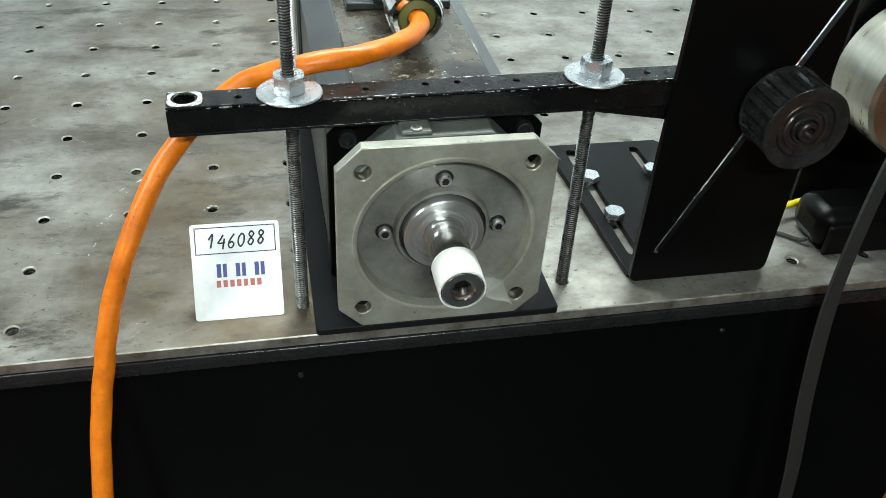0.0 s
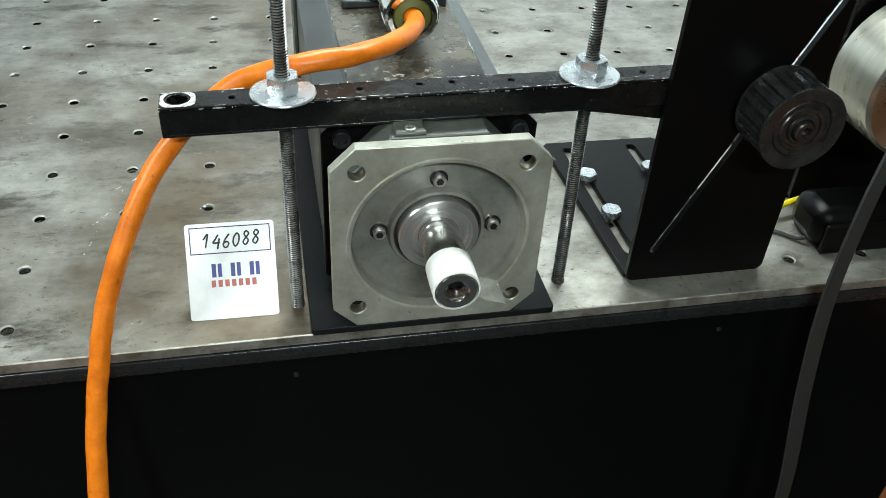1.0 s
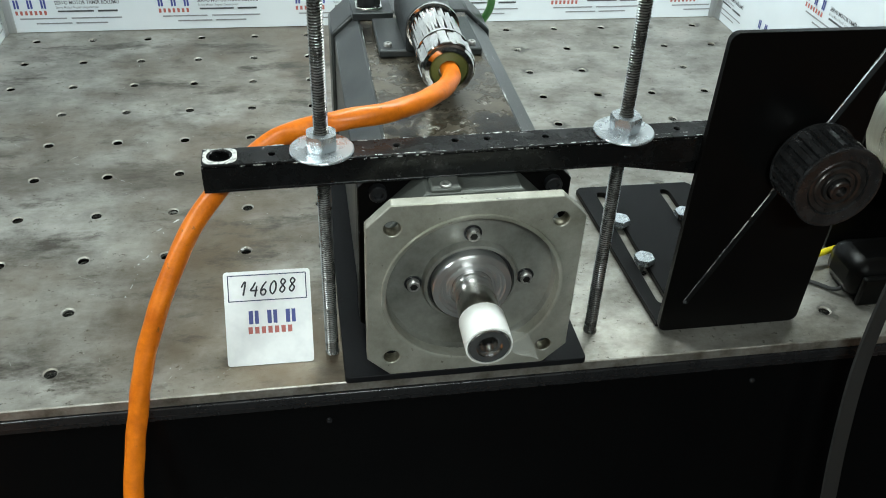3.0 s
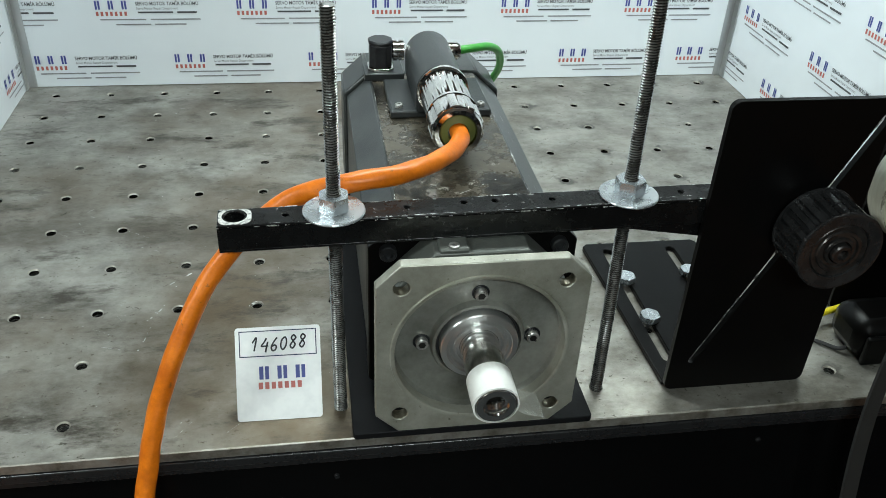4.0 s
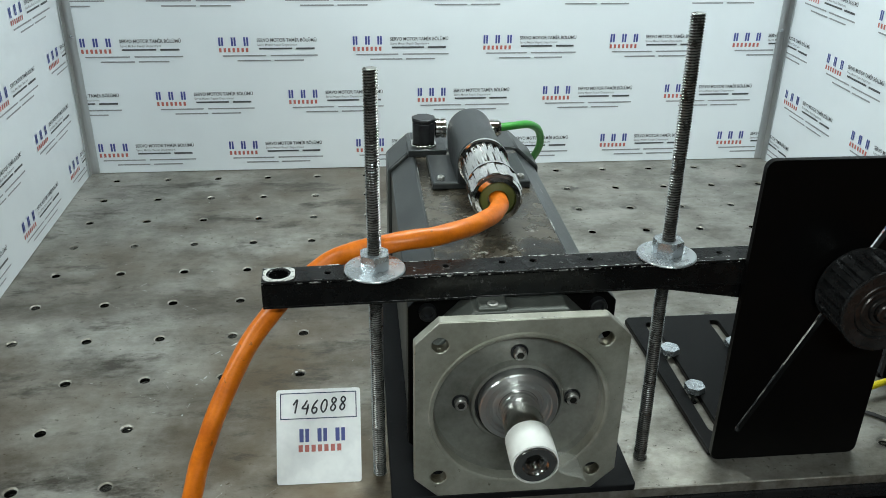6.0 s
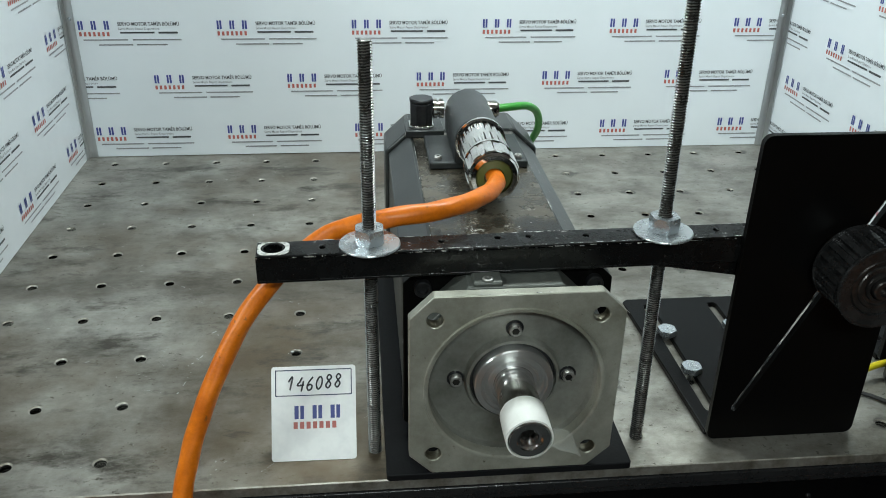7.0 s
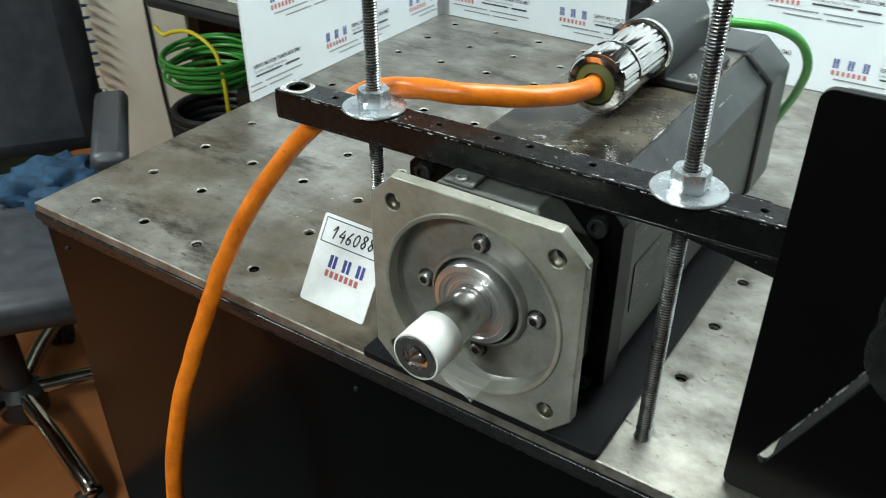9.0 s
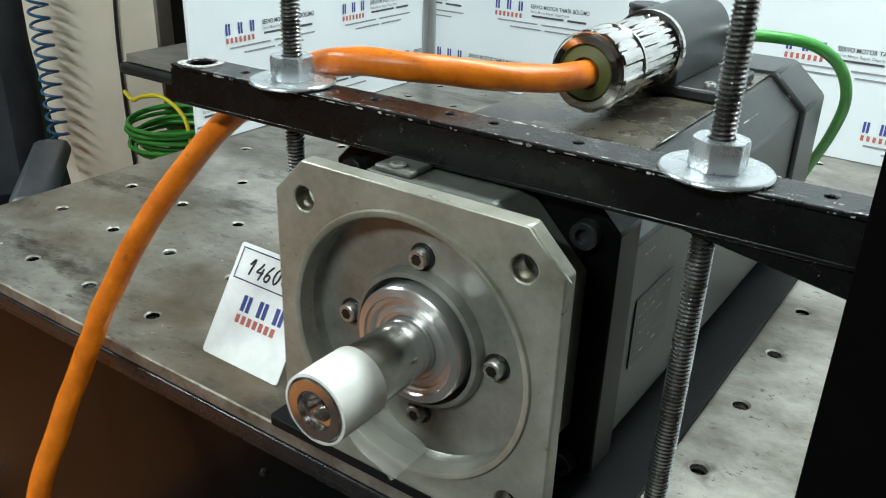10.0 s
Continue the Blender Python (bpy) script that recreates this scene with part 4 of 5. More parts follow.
def angle_bracket(px0, px1, yf, h, depth, label, slotted=True):
    """A folded plate: an upright with a slanting slot and a foot with two long slots."""
    t = 0.007
    br = thing("angle_bracket", (px0 + 0.08, yf + depth / 2, 0), label, "bracket", "angle brackets")
    top = rounded(px0, px1, 0.0005, h, 0.009)
    w = px1 - px0
    part("upright", sheet(top, [slot(px0 + 0.0245, 0.041, px0 + 0.1545, 0.321, 0.0075)] if slotted else [], "y", yf, yf + t, True), [BLACK_PAINT, BLACK_PAINT], br, "black upright plate with a slanting slot", bevel=0.0012)
    ft = [(px0, yf + t + 0.0003), (px1, yf + t + 0.0003), (px1 - 0.012, yf + depth - 0.006), (px1 - 0.018, yf + depth), (px0 - 0.006, yf + depth), (px0 - 0.012, yf + depth - 0.006)]
    sl = [slot(px0 + u, yf + 0.045, px0 + u - 0.002, yf + depth - 0.022, 0.0125) for u in (0.0205, 0.1100)]
    part("foot", sheet(ft, sl, "z", 0.0005, 0.0075), BLACK_PAINT, br, "slotted black foot plate", bevel=0.001)
    return br


def hex_bolt(x, y):
    bt = thing("hex_bolt", (x, y, 0.0076), "zinc-plated hexagon bolt holding a bracket foot", "bolt", "bracket bolts")
    bm = hex_nut(x, y, 0.0078, 0.0078, 0.0125, 0.0005)
    part("bolt_head", bm, ZINC, bt, smooth=25)
    part("bolt_shank", turned([(0.0045, -0.008), (0.0045, 0.0079)], "z", x, y, 14), ROD_STEEL, bt)


angle_bracket(0.2225, 0.3860, 0.0265, 0.344, 0.285, "black painted angle bracket with a slanting slot")
for x, y in ((0.2465, 0.1410), (0.2440, 0.2230), (0.3330, 0.2300)):
    hex_bolt(x, y)


def timing_pulley(cx, cz, y0, y1, r, teeth=22):
    pl = thing("timing_pulley", (cx, (y0 + y1) / 2, cz - r), "black toothed belt pulley held in a bracket slot", "pulley")
    pts = []
    for i in range(teeth):
        for k, rr in ((0.0, r * 0.86), (0.30, r * 0.86), (0.42, r * 0.965), (0.88, r * 0.965)):
            a = 2 * math.pi * (i + k) / teeth
            pts.append((cx + rr * math.cos(a), cz + rr * math.sin(a)))
    part("toothed_drum", prism(bmesh.new(), pts, "y", y0 + 0.0036, y1 - 0.003), PULLEY, pl, smooth=20)
    part("front_rim", turned([(0.0285, y0 + 0.0034), (r * 0.99, y0 + 0.0034), (r, y0 + 0.0022), (r * 0.985, y0 + 0.0004), (r * 0.93, y0), (r * 0.90, y0 + 0.0004), (0.0295, y0 + 0.0012), (0.0285, y0 + 0.0034)], "y", cx, cz, 56), PULLEY, pl)
    part("back_rim", turned([(0.006, y1 - 0.0028), (r, y1 - 0.0028), (r, y1 - 0.0004), (0.006, y1)], "y", cx, cz, 56), PULLEY, pl)
    part("hub", turned([(0.0283, y0 + 0.0034), (0.0270, y0 + 0.0020), (0.0225, y0 + 0.0030), (0.0215, y0 + 0.0012), (0.0185, y0 + 0.0010), (0.0175, y0 + 0.0032), (0.0150, y0 + 0.0032), (0.0140, y0 + 0.0006), (0.0115, y0 + 0.0002), (0.0105, y0 + 0.0030)], "y", cx, cz, 48), PULLEY_HUB, pl, "worn ringed hub")
    part("hub_bolt", turned([(0.0100, y0 + 0.0030), (0.0100, y0 - 0.0035), (0.0088, y0 - 0.0048), (0.0055, y0 - 0.0048), (0.0052, y0), (0, y0)], "y", cx, cz, 24), PULLEY_HUB, pl, "socket bolt")
    part("axle", turned([(0.0058, y1), (0.0058, 0.0385)], "y", cx, cz, 20), SCREW, pl)
    part("spacer", turned([(0.0062, y1 + 0.0003), (0.011, y1 + 0.0003), (0.011, 0.0262), (0.0062, 0.0262)], "y", cx, cz, 28), DARK_METAL, pl)
    part("axle_nut", turned([(0.006, 0.0338), (0.011, 0.0338), (0.011, 0.0378), (0.006, 0.0378)], "y", cx, cz, 6), ZINC, pl)
    return pl


timing_pulley(0.3335, 0.2145, -0.0300, 0.0190, 0.0425)

# second bracket with a turned drum, its strap, and cables
angle_bracket(0.4900, 0.6535, 0.1500, 0.341, 0.180, "black angle bracket carrying a turned metal drum", False)
for x, y in ((0.5170, 0.2255), (0.6190, 0.2255)):
    hex_bolt(x, y)
drum = thing("drive_drum", (0.535, 0.10, 0.115), "turned aluminium drum mounted before a black bracket", "drum")
part("drum_body", turned([(0.020, 0.060), (0.076, 0.060), (0.080, 0.064), (0.080, 0.135), (0.076, 0.139), (0.020, 0.139)], "y", 0.553, 0.195, 64), DRUM, drum, bevel=0.0)
part("drum_hub", turned([(0.019, 0.056), (0.012, 0.052), (0.012, 0.149), (0.019, 0.146)], "y", 0.553, 0.195, 32), PULLEY_HUB, drum)

bm = bmesh.new()
tube(bm, glide([(0.515, 0.045, 0.285), (0.468, -0.005, 0.215), (0.437, -0.030, 0.12), (0.430, -0.040, 0.0), (0.446, -0.046, -0.14), (0.478, -0.050, -0.32), (0.498, -0.050, -0.52), (0.505, -0.030, -0.742)], 8), 0, flat=(0.026, 0.003, (0.35, -1, 0)))
single("strap", bm, BELT, "dark grey flat woven strap hanging over the bench edge", "strap", (0.5, -0.04, -0.742), smooth=60)
bm = bmesh.new()
tube(bm, glide([(0.398, 0.100, 0.0120), (0.430, 0.110, 0.0140), (0.466, 0.122, 0.018), (0.52, 0.130, 0.022), (0.60, 0.138, 0.016), (0.675, 0.14, 0.0048)], 8), 0.0042, 10)
single("yellow_cable", bm, YELLOW, "thin yellow cable lying on the steel bench", "cable", (0.5, 0.12, 0.0))
bm = bmesh.new()
tube(bm, glide([(0.402, 0.110, 0.003), (0.420, 0.098, 0.003), (0.440, 0.085, 0.003), (0.455, 0.070, 0.004), (0.462, 0.064, 0.010)], 8), 0.0025, 8)
single("black_cable", bm, RUBBER_AND_SHADE, "thin black cable lying on the steel bench", "cable", (0.5, 0.07, 0.0))

gb = thing("black_gear_housing", (0.545, 0.075, 0.0005), "small black gear housing on the bench beside a strap", "gearbox")
part("housing_body", boxed(0.462, 0.640, 0.048, 0.112, 0.0005, 0.052), BLACK_PAINT, gb, bevel=0.016)
part("housing_flange", boxed(0.468, 0.636, 0.040, 0.0475, 0.0005, 0.040), BLACK_PAINT, gb, bevel=0.003)

# ---------------------------------------------------------------- cables of the motor
CABLE = [(0.0060, 0.1960, 0.2425), (0.0060, 0.1720, 0.2435), (-0.0074, 0.1420, 0.2449), (-0.0343, 0.1072, 0.2497), (-0.0685, 0.0795, 0.2542), (-0.1081, 0.0704, 0.2532), (-0.1415, 0.0740, 0.2448), (-0.1707, 0.0757, 0.2342), (-0.2040, 0.0701, 0.2117), (-0.2325, 0.0608, 0.1862), (-0.2624, 0.0444, 0.1477), (-0.2896, 0.0184, 0.0967), (-0.3052, 0.0027, 0.0587), (-0.3142, -0.0117, 0.0285), (-0.3210, -0.0245, -0.0024), (-0.3275, -0.0387, -0.0346), (-0.3331, -0.0576, -0.0743), (-0.3372, -0.0822, -0.1267), (-0.3381, -0.1062, -0.2010), (-0.3362, -0.1218, -0.3005), (-0.3291, -0.1261, -0.4501), (-0.3200, -0.1223, -0.5996), (-0.3000, -0.1000, -0.7380)]
bm = bmesh.new()
tube(bm, glide(CABLE, 12), 0.0096, 24, twist=0.030)
single("power_cable", bm, ORANGE, "thick orange motor cable hanging over the bench edge", "cable", (-0.2, 0.08, -0.738), smooth=60)
bm = bmesh.new()
tube(bm, glide([(0.042, 0.443, 0.238), (0.066, 0.448, 0.239), (0.096, 0.470, 0.233), (0.117, 0.500, 0.212), (0.1245, 0.530, 0.176), (0.112, 0.568, 0.128), (0.092, 0.600, 0.080), (0.075, 0.625, 0.038), (0.065, 0.640, 0.006)], 8), 0.0055, 14)
single("signal_cable", bm, GREEN, "green signal cable curving down behind the motor", "cable", (0.1, 0.5, 0.0), smooth=60)



def chips(lines, seed, width, gap, material, parent, spread=3.0, name="paint_chips", label="chipped bare edge"):
    """Small irregular bare patches strewn along lines, each lying in the plane given by its normal."""
    rnd = random.Random(seed)
    bm = bmesh.new()
    for a, b, nrm in lines:
        a, b, nrm = Vector(a), Vector(b), Vector(nrm).normalized()
        d = (b - a).normalized()
        side = nrm.cross(d).normalized()
        t, full = 0.0, (b - a).length
        while t < full:
            ln = (0.12 + 1.3 * rnd.random() ** 3) * gap
            w = width * (0.2 + 0.8 * rnd.random() ** 2.5)
            n = 7
            c = a + d * (t + ln / 2) + side * rnd.uniform(-0.2, 0.2) * width + nrm * 0.0002
            vs = [bm.verts.new(c + d * (ln / 2 * math.cos(q) * rnd.uniform(0.7, 1.1)) + side * (w / 2 * math.sin(q) * rnd.uniform(0.5, 1.1))) for q in [2 * math.pi * k / n for k in range(n)]]
            bm.faces.new(vs)
            t += ln + rnd.random() ** 3 * gap * spread
    return tagged(part(name, bm, material, parent, label, smooth=0), kind="stuff")


chips([((X0, Y0 + 0.0012, BZ1), (X1, Y0 + 0.0012, BZ1), (0, 0, 1)), ((X0, Y1 - 0.001, BZ1), (X1, Y1 - 0.001, BZ1), (0, 0, 1))], 3, 0.0023, 0.012, WORN_AND_LIT_WHITE, beam, 2.2)
chips([((0.165, Y0 + 0.006, BZ1), (0.215, Y0 + 0.008, BZ1), (0, 0, 1)), ((0.05, Y1 - 0.004, BZ1), (0.085, Y1 - 0.004, BZ1), (0, 0, 1)), ((X0, Y0, BZ1 - 0.002), (X1, Y0, BZ1 - 0.002), (0, -1, 0))], 8, 0.0024, 0.009, WORN_AND_LIT_WHITE, beam)
sl = Vector((0.028, 0, 0.0305)).normalized()
chips([((MX + 0.0700, B0, TOPZ), (MX + 0.0700, B1, TOPZ), (0.1, 0, 1)), ((MX - 0.0700, B0, TOPZ), (MX - 0.0700, B1, TOPZ), (-0.1, 0, 1))], 5, 0.0022, 0.03, WORN_AND_LIT_WHITE, motor)
chips([((MX + 0.0860, 0.12, TOPZ - 0.0155), (MX + 0.0860, B1 - 0.1, TOPZ - 0.0155), (sl.x, 0, sl.z)), ((MX + 0.1015, B0 + 0.012, TOPZ - 0.042), (MX + 0.1015, 0.30, TOPZ - 0.042), (1, 0, 0)), ((MX - 0.05, 0.09, TOPZ), (MX + 0.06, 0.16, TOPZ), (0, 0, 1)), ((MX - 0.02, 0.13, TOPZ), (MX + 0.065, 0.10, TOPZ), (0, 0, 1))], 6, 0.0018, 0.02, WORN_AND_LIT_WHITE, motor)
chips([((MX - 0.078, F0 + 0.0014, MZ + 0.1015), (MX + 0.078, F0 + 0.0014, MZ + 0.1015), (0, 0, 1)), ((MX + 0.079, F0 + 0.002, MZ + 0.1012), (MX + 0.1005, F0 + 0.002, MZ + 0.0795), (1, 0, 1))], 7, 0.0025, 0.015, WORN_AND_LIT_WHITE, motor)

# pale flecks paint the light caught by the slot's inner edge
for o in [q for q in bpy.data.objects if q.name == "angle_bracket"]:
    chips([((0.2434, 0.0265, 0.0430), (0.3734, 0.0265, 0.3230), (0, -1, 0))], 31, 0.0026, 0.025, WORN_AND_LIT_WHITE, o, 0.2, "slot_highlight", "broken bright line painted as the lit edge of the slot")

# scuffs, scratches and crumbs on the steel top
SCRATCH = mat("bright_scratched_steel", (0.72, 0.72, 0.70), 0.45, 0.4, (0.45, 0.45, 0.43), 80)
rnd = random.Random(11)
marks = [((-0.355, 0.150, 0), (-0.345, 0.205, 0), (0, 0, 1)), ((-0.352, 0.205, 0), (-0.335, 0.235, 0), (0, 0, 1)), ((-0.235, 0.222, 0), (-0.222, 0.238, 0), (0, 0, 1)), ((-0.335, 0.275, 0), (-0.315, 0.295, 0), (0, 0, 1))]
for i in range(150):
    x, y, a, ln = rnd.uniform(-0.63, 0.66), rnd.uniform(0.0, 0.9), rnd.uniform(0, math.pi), rnd.uniform(0.004, 0.035)
    if abs(x) > 0.13 or y > 0.55:
        marks.append(((x, y, 0), (x + ln * math.cos(a), y + ln * math.sin(a), 0), (0, 0, 1)))
chips(marks[:4], 12, 0.0060, 0.012, SCRATCH, bench, 2.0, "scuff_marks", "pale scuffs in the steel")
chips(marks[4:], 13, 0.0009, 0.012, SCRATCH, bench, 1.5, "scratches", "fine scratches in the steel")
bm = bmesh.new()
for i in range(90):
    x, y, r = rnd.uniform(-0.62, 0.66), rnd.uniform(0.01, 0.88), rnd.uniform(0.0006, 0.0019)
    if abs(x) < 0.13 and y < 0.55:
        continue
    vs = [bm.verts.new((x + r * rnd.uniform(-1, 1), y + r * rnd.uniform(-1, 1), 0.0003 + q * r)) for q in (0, 0, 0, 0.8)]
    for tri in ((0, 1, 2), (0, 1, 3), (1, 2, 3), (0, 2, 3)):
        bm.faces.new([vs[k] for k in tri])
tagged(single("crumbs", bm, SCRATCH, "tiny pale crumbs and swarf strewn over the steel", "debris", (0, 0.4, 0), smooth=0), kind="stuff")

part("name_plate", boxed(MX + 0.1016, MX + 0.1024, 0.088, 0.150, 0.085, 0.135), DARK_METAL, motor, "scratched dark rating plate", bevel=0.0003)
chips([((MX + 0.1024, 0.093, z), (MX + 0.1024, 0.093 + w, z), (1, 0, 0)) for z, w in ((0.128, 0.05), (0.121, 0.035), (0.114, 0.045), (0.107, 0.03), (0.099, 0.05), (0.092, 0.04))], 16, 0.0016, 0.006, WORN_AND_LIT_WHITE, motor, 1.0, "plate_print", "worn unreadable print lines")

# ---------------------------------------------------------------- number card
CW, CH = 0.0868, 0.0965
lean = math.atan2(0.052, 0.081)
up, rt = Vector((0.012, math.sin(lean), math.cos(lean))).normalized(), Vector((1, -0.012, 0)).normalized()
c0 = Vector((-0.2385, 0.0255, 0.0006))
card = thing("number_card", c0, "white number card leaning back on a folded strut", "card")


def on_card(bm, lift):
    return place_flat(bm, c0 + rt.cross(up) * lift, rt, up)


part("card_sheet", on_card(prism(bmesh.new(), rounded(0, CW, 0, CH, 0.0032), "z", -0.001, 0.0), 0), CARD, card)
bm = bmesh.new()
for u0, u1, v0, v1 in ((0.004, CW - 0.004, 0.0920, 0.0930), (0.004, CW - 0.004, 0.0660, 0.0670), (0.004, 0.005, 0.0671, 0.0919), (CW - 0.005, CW - 0.004, 0.0671, 0.0919)):
    prism(bm, [(u0, v0), (u1, v0), (u1, v1), (u0, v1)], "z", 0.0, 0.0002)
part("printed_frame", on_card(bm, 0.0003), FRAME_INK, card)
STROKES = {"1": [[(0.0, 0.62), (0.30, 1.0), (0.20, 0.0)]], "4": [[(0.34, 1.0), (0.16, 0.66), (0.0, 0.40), (0.54, 0.42)], [(0.46, 0.72), (0.36, -0.06)]],
           "6": [[(0.44, 1.0), (0.16, 0.62), (0.04, 0.24), (0.16, 0.02), (0.36, 0.06), (0.44, 0.30), (0.28, 0.44), (0.10, 0.34)]],
           "0": [[(0.30, 0.98), (0.08, 0.70), (0.04, 0.28), (0.22, 0.0), (0.44, 0.28), (0.46, 0.74), (0.30, 0.98)]],
           "8": [[(0.42, 0.88), (0.24, 1.0), (0.10, 0.78), (0.26, 0.54), (0.44, 0.28), (0.26, 0.0), (0.06, 0.18), (0.20, 0.46), (0.44, 0.76), (0.40, 0.92)]]}
bm = bmesh.new()
for k, (ch, dy) in enumerate((("1", 0.0), ("4", -0.0008), ("6", -0.0006), ("0", 0.0002), ("8", 0.0012), ("8", 0.0018))):
    for st in STROKES[ch]:
        line = glide([(0.0165 + 0.0096 * k + 0.0128 * (u + 0.12 * v), 0.0722 + dy + 0.0136 * v, 0) for u, v in st], 6)
        tube(bm, line, 0.00085, 6)
part("handwritten_number", on_card(bm, 0.0003), INK, card, "handwritten number in black marker", smooth=60)
for i in range(3):
    bm = bmesh.new()
    u = 0.0235 + 0.0185 * i
    for a, b, c, d in ((0, 0.0042, 0, 0.0135), (0.0060, 0.0098, 0, 0.0135)):
        prism(bm, [(u + a, 0.0425 + c), (u + b, 0.0425 + c), (u + b, 0.0425 + d), (u + a, 0.0425 + d)], "z", 0, 0.0002)
    part("blue_mark", on_card(bm, 0.0003), BLUE, card)
for i in range(7):
    u = 0.0225 + 0.0066 * i
    part("red_mark", on_card(prism(bmesh.new(), [(u, 0.0325), (u + 0.0042, 0.0325), (u + 0.0042, 0.0395), (u, 0.0395)], "z", 0, 0.0002), 0.0003), RED, card)
bm = bmesh.new()
prism(bm, [(0.0262 + 0.001, 0.0006), (0.0262 + 0.070, 0.0006), (0.0262 + 0.069, 0.0016), (0.0262 + 0.0405, 0.0560), (0.0262 + 0.0395, 0.0555)], "x", -0.200, -0.1985)
part("strut", bm, CARD, card, "folded white strut")

# ---------------------------------------------------------------- beyond the bench: chair, rack, coil
FD = Vector((0.78, -0.62, 0)).normalized()
SD = Vector((-FD.y, FD.x, 0))
SEAT = Vector((-1.14, 0.09, -0.30))


def chair_box(a0, a1, b0, b1, z0, z1):
    """A block in the chair's own directions: ahead, aside, up."""
    bm = boxed(a0, a1, b0, b1, z0, z1)
    for v in bm.verts:
        v.co = SEAT + FD * v.co.x + SD * v.co.y + Vector((0, 0, v.co.z))
    return bm


chair = thing("office_chair", (SEAT.x, SEAT.y, FLOOR_Z), "black leather office chair with chrome arms and base", "chair")
bm = chair_box(-0.24, 0.24, -0.25, 0.25, -0.05, 0.03)
part("seat", bm, LEATHER, chair, bevel=0.03)
bm = chair_box(-0.31, -0.22, -0.26, 0.26, 0.05, 0.70)
part("backrest", bm, LEATHER, chair, bevel=0.045)
for s in (-1, 1):
    part("armrest", chair_box(-0.13, 0.16, s * 0.29 - 0.03, s * 0.29 + 0.03, 0.19, 0.225), LEATHER, chair, bevel=0.014)
    bm = bmesh.new()
    tube(bm, glide([SEAT + FD * a + SD * (s * b) + Vector((0, 0, c)) for a, b, c in ((-0.05, 0.20, -0.045), (0.02, 0.29, -0.02), (0.13, 0.30, 0.08), (0.12, 0.29, 0.185), (-0.05, 0.29, 0.188), (-0.2, 0.27, 0.19))], 6), 0.011, 10)
    part("arm_tube", bm, CHAIR_CHROME, chair, "bent chrome arm tube")
part("column", turned([(0.028, FLOOR_Z + 0.08), (0.028, -0.41), (0.05, -0.40), (0.05, -0.392)], "z", SEAT.x, SEAT.y, 20), RUBBER_AND_SHADE, chair)
part("base_hub", turned([(0.03, FLOOR_Z + 0.05), (0.048, FLOOR_Z + 0.06), (0.048, FLOOR_Z + 0.11), (0.03, FLOOR_Z + 0.13)], "z", SEAT.x, SEAT.y, 24), RUBBER_AND_SHADE, chair)
for i in range(5):
    a = radians(-12 + 72 * i)
    d = Vector((math.cos(a), math.sin(a), 0))
    bm = bmesh.new()
    o = Vector((SEAT.x, SEAT.y, FLOOR_Z))
    tube(bm, glide([o + d * 0.03 + Vector((0, 0, 0.105)), o + d * 0.16 + Vector((0, 0, 0.095)), o + d * 0.29 + Vector((0, 0, 0.068)), o + d * 0.30 + Vector((0, 0, 0.06))], 5), 0.017, 12)
    leg = part("base_leg", bm, CHAIR_CHROME, chair, "chrome star leg")
    side = d.cross(Vector((0, 0, 1)))
    for s in (-1, 1):
        c = o + d * 0.29 + side * (0.014 * s) + Vector((0, 0, 0.025))
        bm = turned([(0.008, -0.008), (0.024, -0.008), (0.025, 0), (0.024, 0.008), (0.008, 0.008)], "z", 0, 0, 20)
        bm.transform(Matrix.Translation(c) @ side.to_track_quat("Z", "Y").to_matrix().to_4x4())
        part("caster_wheel", bm, RUBBER_AND_SHADE, leg)
bm = bmesh.new()
bmesh.ops.create_icosphere(bm, subdivisions=4, radius=1.0)
for v in bm.verts:
    k = 1 + 0.35 * noise.fractal(v.co * 2.2, 1.0, 2.0, 4)
    v.co = SEAT + FD * (v.co.x * 0.075 * k - 0.13) + SD * (v.co.y * 0.10 * k + 0.15) + Vector((0, 0, 0.030 + max(0.0, v.co.z + 0.25) * 0.05 * k))
single("folded_cloth", bm, BLUE_CLOTH, "crumpled blue cloth lying on the chair seat", "cloth", SEAT + Vector((-0.02, 0.17, 0.032)), smooth=60)

rack = thing("equipment_rack", (-1.35, 1.25, FLOOR_Z), "dark equipment rack with a worn grey top board", "rack")
part("rack_top", boxed(-1.62, -0.80, 0.90, 1.55, -0.115, -0.095), SHELF, rack, "worn grey board with a pale edge", bevel=0.002)
part("top_rail", boxed(-1.64, -0.80, 0.888, 1.55, -0.147, -0.117), RACK, rack, bevel=0.010)
part("rack_body", boxed(-1.18, -0.80, 1.00, 1.55, FLOOR_Z, -0.157), RACK, rack, bevel=0.003)
part("rack_back", boxed(-1.62, -1.181, 1.40, 1.55, FLOOR_Z, -0.157), RACK, rack, bevel=0.003)
box_on = thing("instrument_case", (-1.25, 1.28, -0.0945), "dark grey instrument case standing on a rack", "case")
part("case_body", boxed(-1.50, -0.92, 1.10, 1.48, -0.094, 0.20), RACK, box_on, bevel=0.006)
part("case_front", boxed(-1.48, -0.94, 1.092, 1.0995, -0.06, 0.18), CONN_GREY, box_on, bevel=0.003)
single("paper_sheet", boxed(-1.36, -1.02, 0.925, 1.08, -0.0945, -0.091), CARD, "pale paper folder lying on the rack", "paper", (-1.2, 1.0, -0.0945))

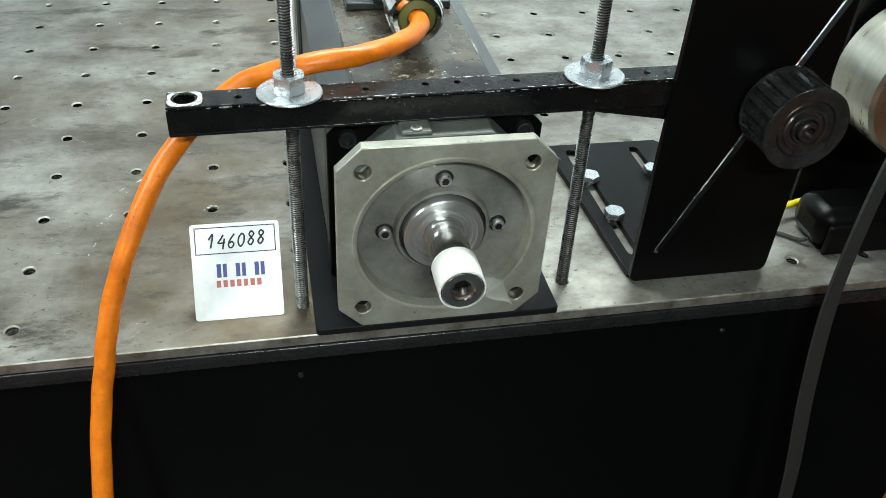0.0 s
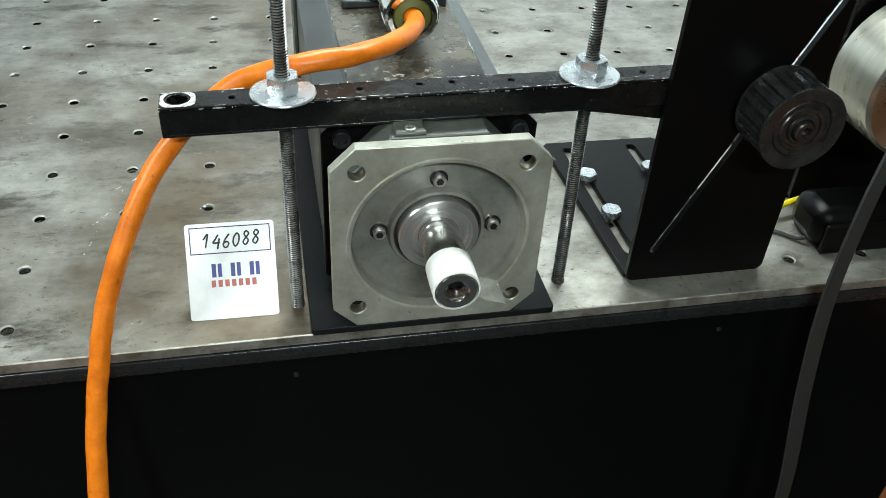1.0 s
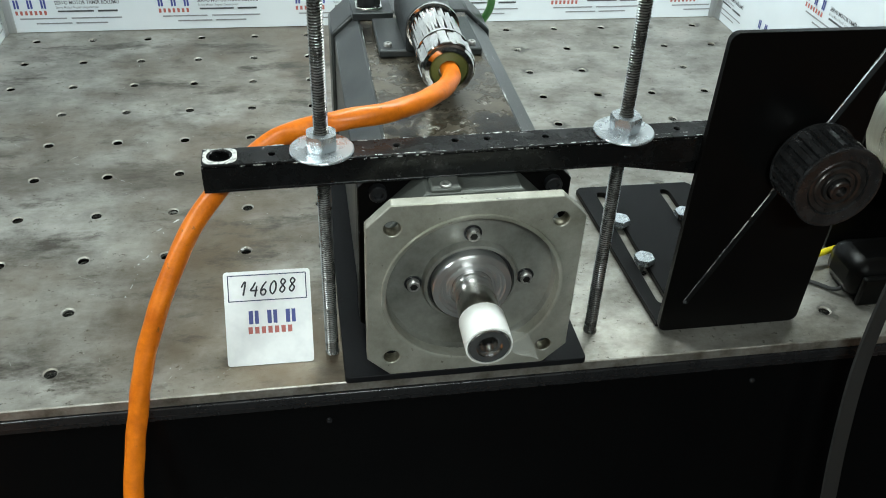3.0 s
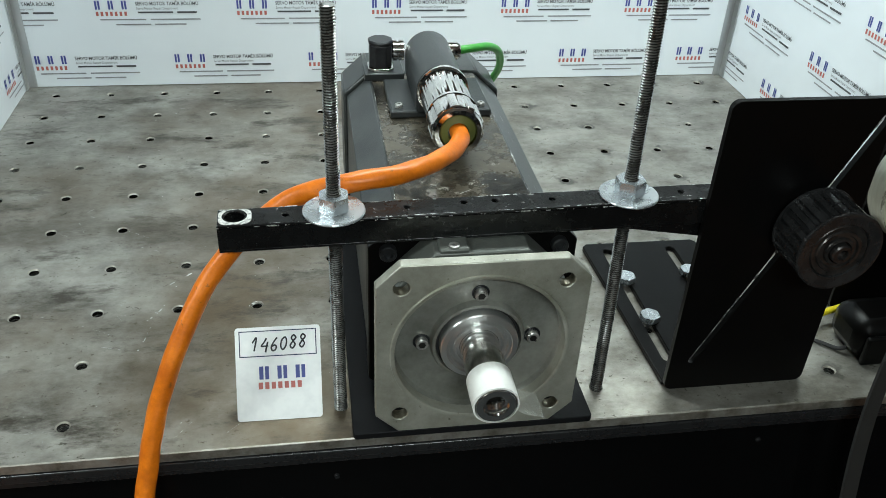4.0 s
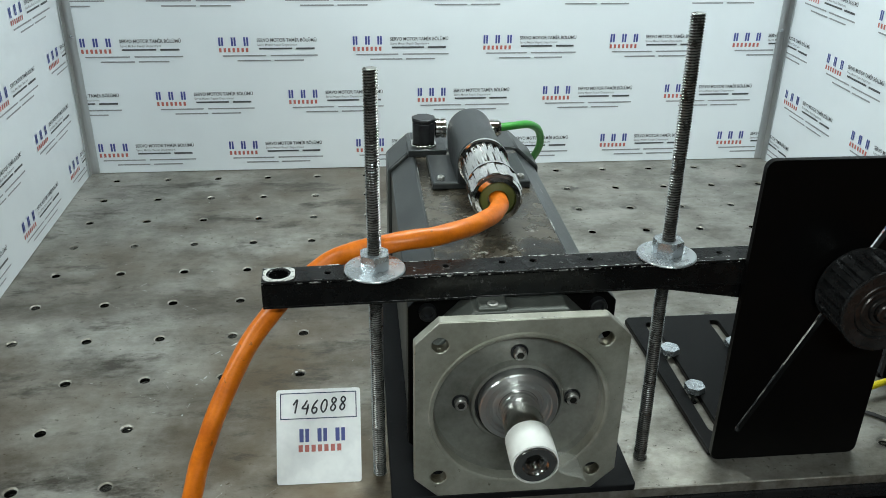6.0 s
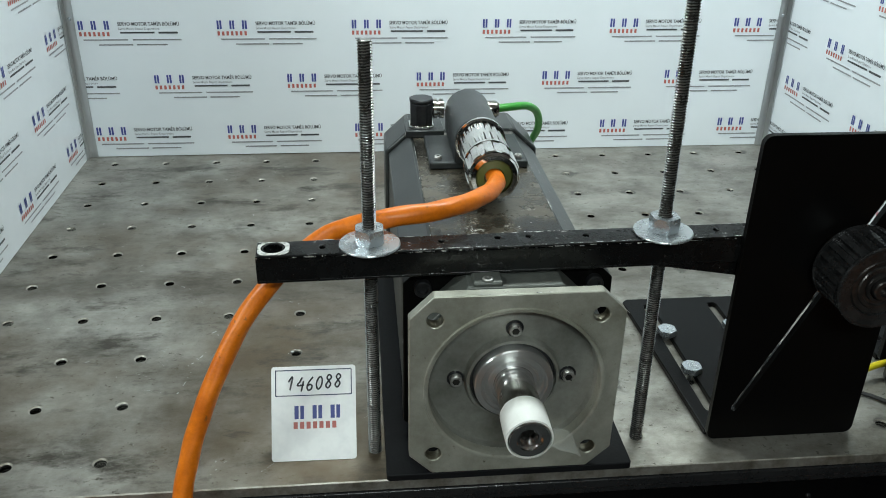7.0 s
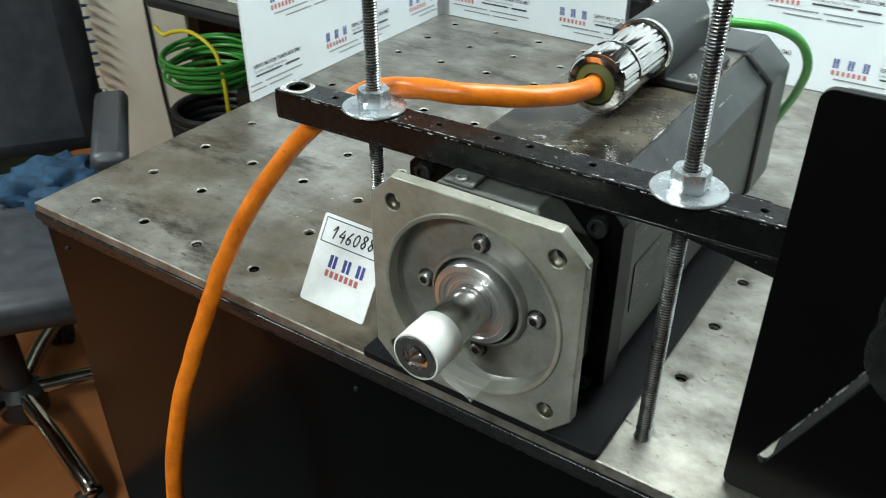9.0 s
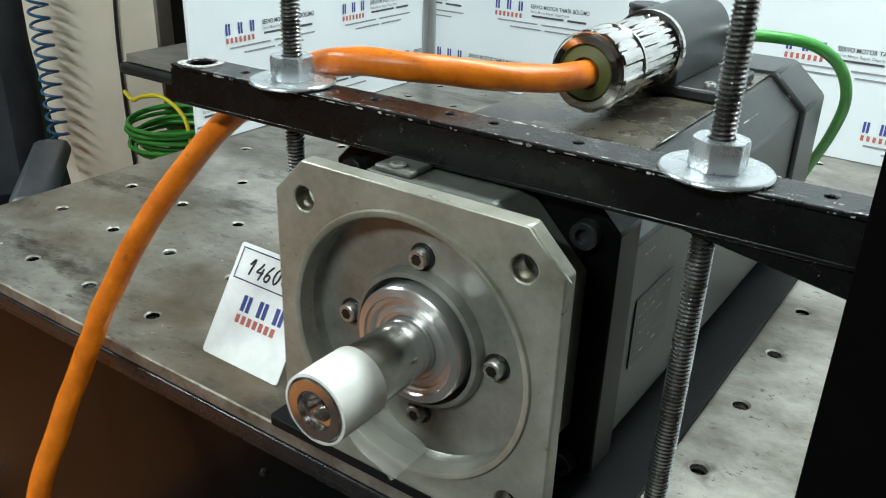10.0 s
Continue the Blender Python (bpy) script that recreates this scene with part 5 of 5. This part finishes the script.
drumc = Vector((-1.36, 0.84, 0))
bk = thing("ribbed_hose_stack", (drumc.x, drumc.y, FLOOR_Z), "stacked coil of black corrugated hose on the floor", "hose coil")
for i in range(19):
    z = FLOOR_Z + 0.012 + 0.0215 * i
    bm = bmesh.new()
    ring = [Vector((drumc.x + 0.108 * math.cos(a), drumc.y + 0.108 * math.sin(a), z)) for a in [2 * math.pi * k / 40 for k in range(41)]]
    tube(bm, ring, 0.0112, 8)
    part("hose_turn", bm, RUBBER_AND_SHADE, bk)
coil = thing("green_cable_coil", (drumc.x, drumc.y, -0.278), "coil of bright green cable lying on a hose stack", "cable coil")
random.seed(4)
for i in range(9):
    r, cz = 0.104 + random.uniform(-0.012, 0.016), -0.272 + 0.0085 * i
    cx, cy, tl = drumc.x + random.uniform(-0.008, 0.008), drumc.y + random.uniform(-0.008, 0.008), random.uniform(-0.08, 0.08)
    bm = bmesh.new()
    tube(bm, [Vector((cx + r * math.cos(a), cy + r * math.sin(a), cz + 0.008 + tl * r * math.cos(a + i))) for a in [2 * math.pi * k / 48 for k in range(49)]], 0.0048, 8)
    part("cable_turn", bm, GREEN, coil)
bm = bmesh.new()
tube(bm, glide([(-1.50, 0.80, -0.150), (-1.47, 0.80, -0.165), (-1.43, 0.80, -0.150), (-1.36, 0.80, -0.140), (-1.29, 0.80, -0.175), (-1.25, 0.78, -0.25), (-1.24, 0.77, -0.34)], 8), 0.005, 8)
single("yellow_cable", bm, YELLOW, "yellow cable looped over a green cable coil", "cable", (-1.36, 0.8, -0.34))
gear = thing("pipe_fitting", (-1.16, 0.80, FLOOR_Z), "grey pipe valve with a bent pale hose", "valve")
part("valve_body", boxed(-1.22, -1.10, 0.78, 0.86, FLOOR_Z, -0.25), DARK_METAL, gear, bevel=0.01)
part("valve_cap", turned([(0.03, -0.249), (0.03, -0.22), (0.02, -0.21)], "z", -1.17, 0.82, 16), CONN_GREY, gear)
bm = bmesh.new()
tube(bm, glide([(-1.15, 0.83, -0.25), (-1.13, 0.85, -0.19), (-1.06, 0.90, -0.165), (-0.98, 0.95, -0.19)], 8), 0.006, 8)
part("bent_hose", bm, LAMP_WHITE, gear, "pale bent hose")
bm = bmesh.new()
tube(bm, [Vector((-1.862 + 0.024 * math.cos(a), 0.832 + 0.024 * math.sin(a), 0.28 - 0.034 * a / (2 * math.pi))) for a in [0.5 * k for k in range(240)]], 0.004, 6)
single("spiral_air_hose", bm, HOSE, "blue spiral air hose hanging beside the pillar", "hose", (-1.862, 0.832, -0.37))
cab = thing("tall_cabinet", (-2.55, 0.75, FLOOR_Z), "tall dark green metal cabinet beyond the pillar", "cabinet")
part("cabinet_body", boxed(-2.9, -2.2, 0.35, 1.35, FLOOR_Z, 1.3), DIRTY_GREEN, cab, bevel=0.005)
part("cabinet_door", boxed(-2.199, -2.185, 0.37, 0.84, FLOOR_Z + 0.08, 1.27), DIRTY_GREEN, cab, bevel=0.003)
part("cabinet_door", boxed(-2.199, -2.185, 0.86, 1.33, FLOOR_Z + 0.08, 1.27), DIRTY_GREEN, cab, bevel=0.003)

# the far corner stands a little further along
for ob in bpy.data.objects:
    if ob.parent is None and ob.location.x < -0.8 and ob.name.split(".")[0] in ("pillar", "equipment_rack", "instrument_case", "paper_sheet", "ribbed_hose_stack", "green_cable_coil", "yellow_cable", "pipe_fitting", "spiral_air_hose"):
        ob.location += Vector((0.034, 0.028, 0))
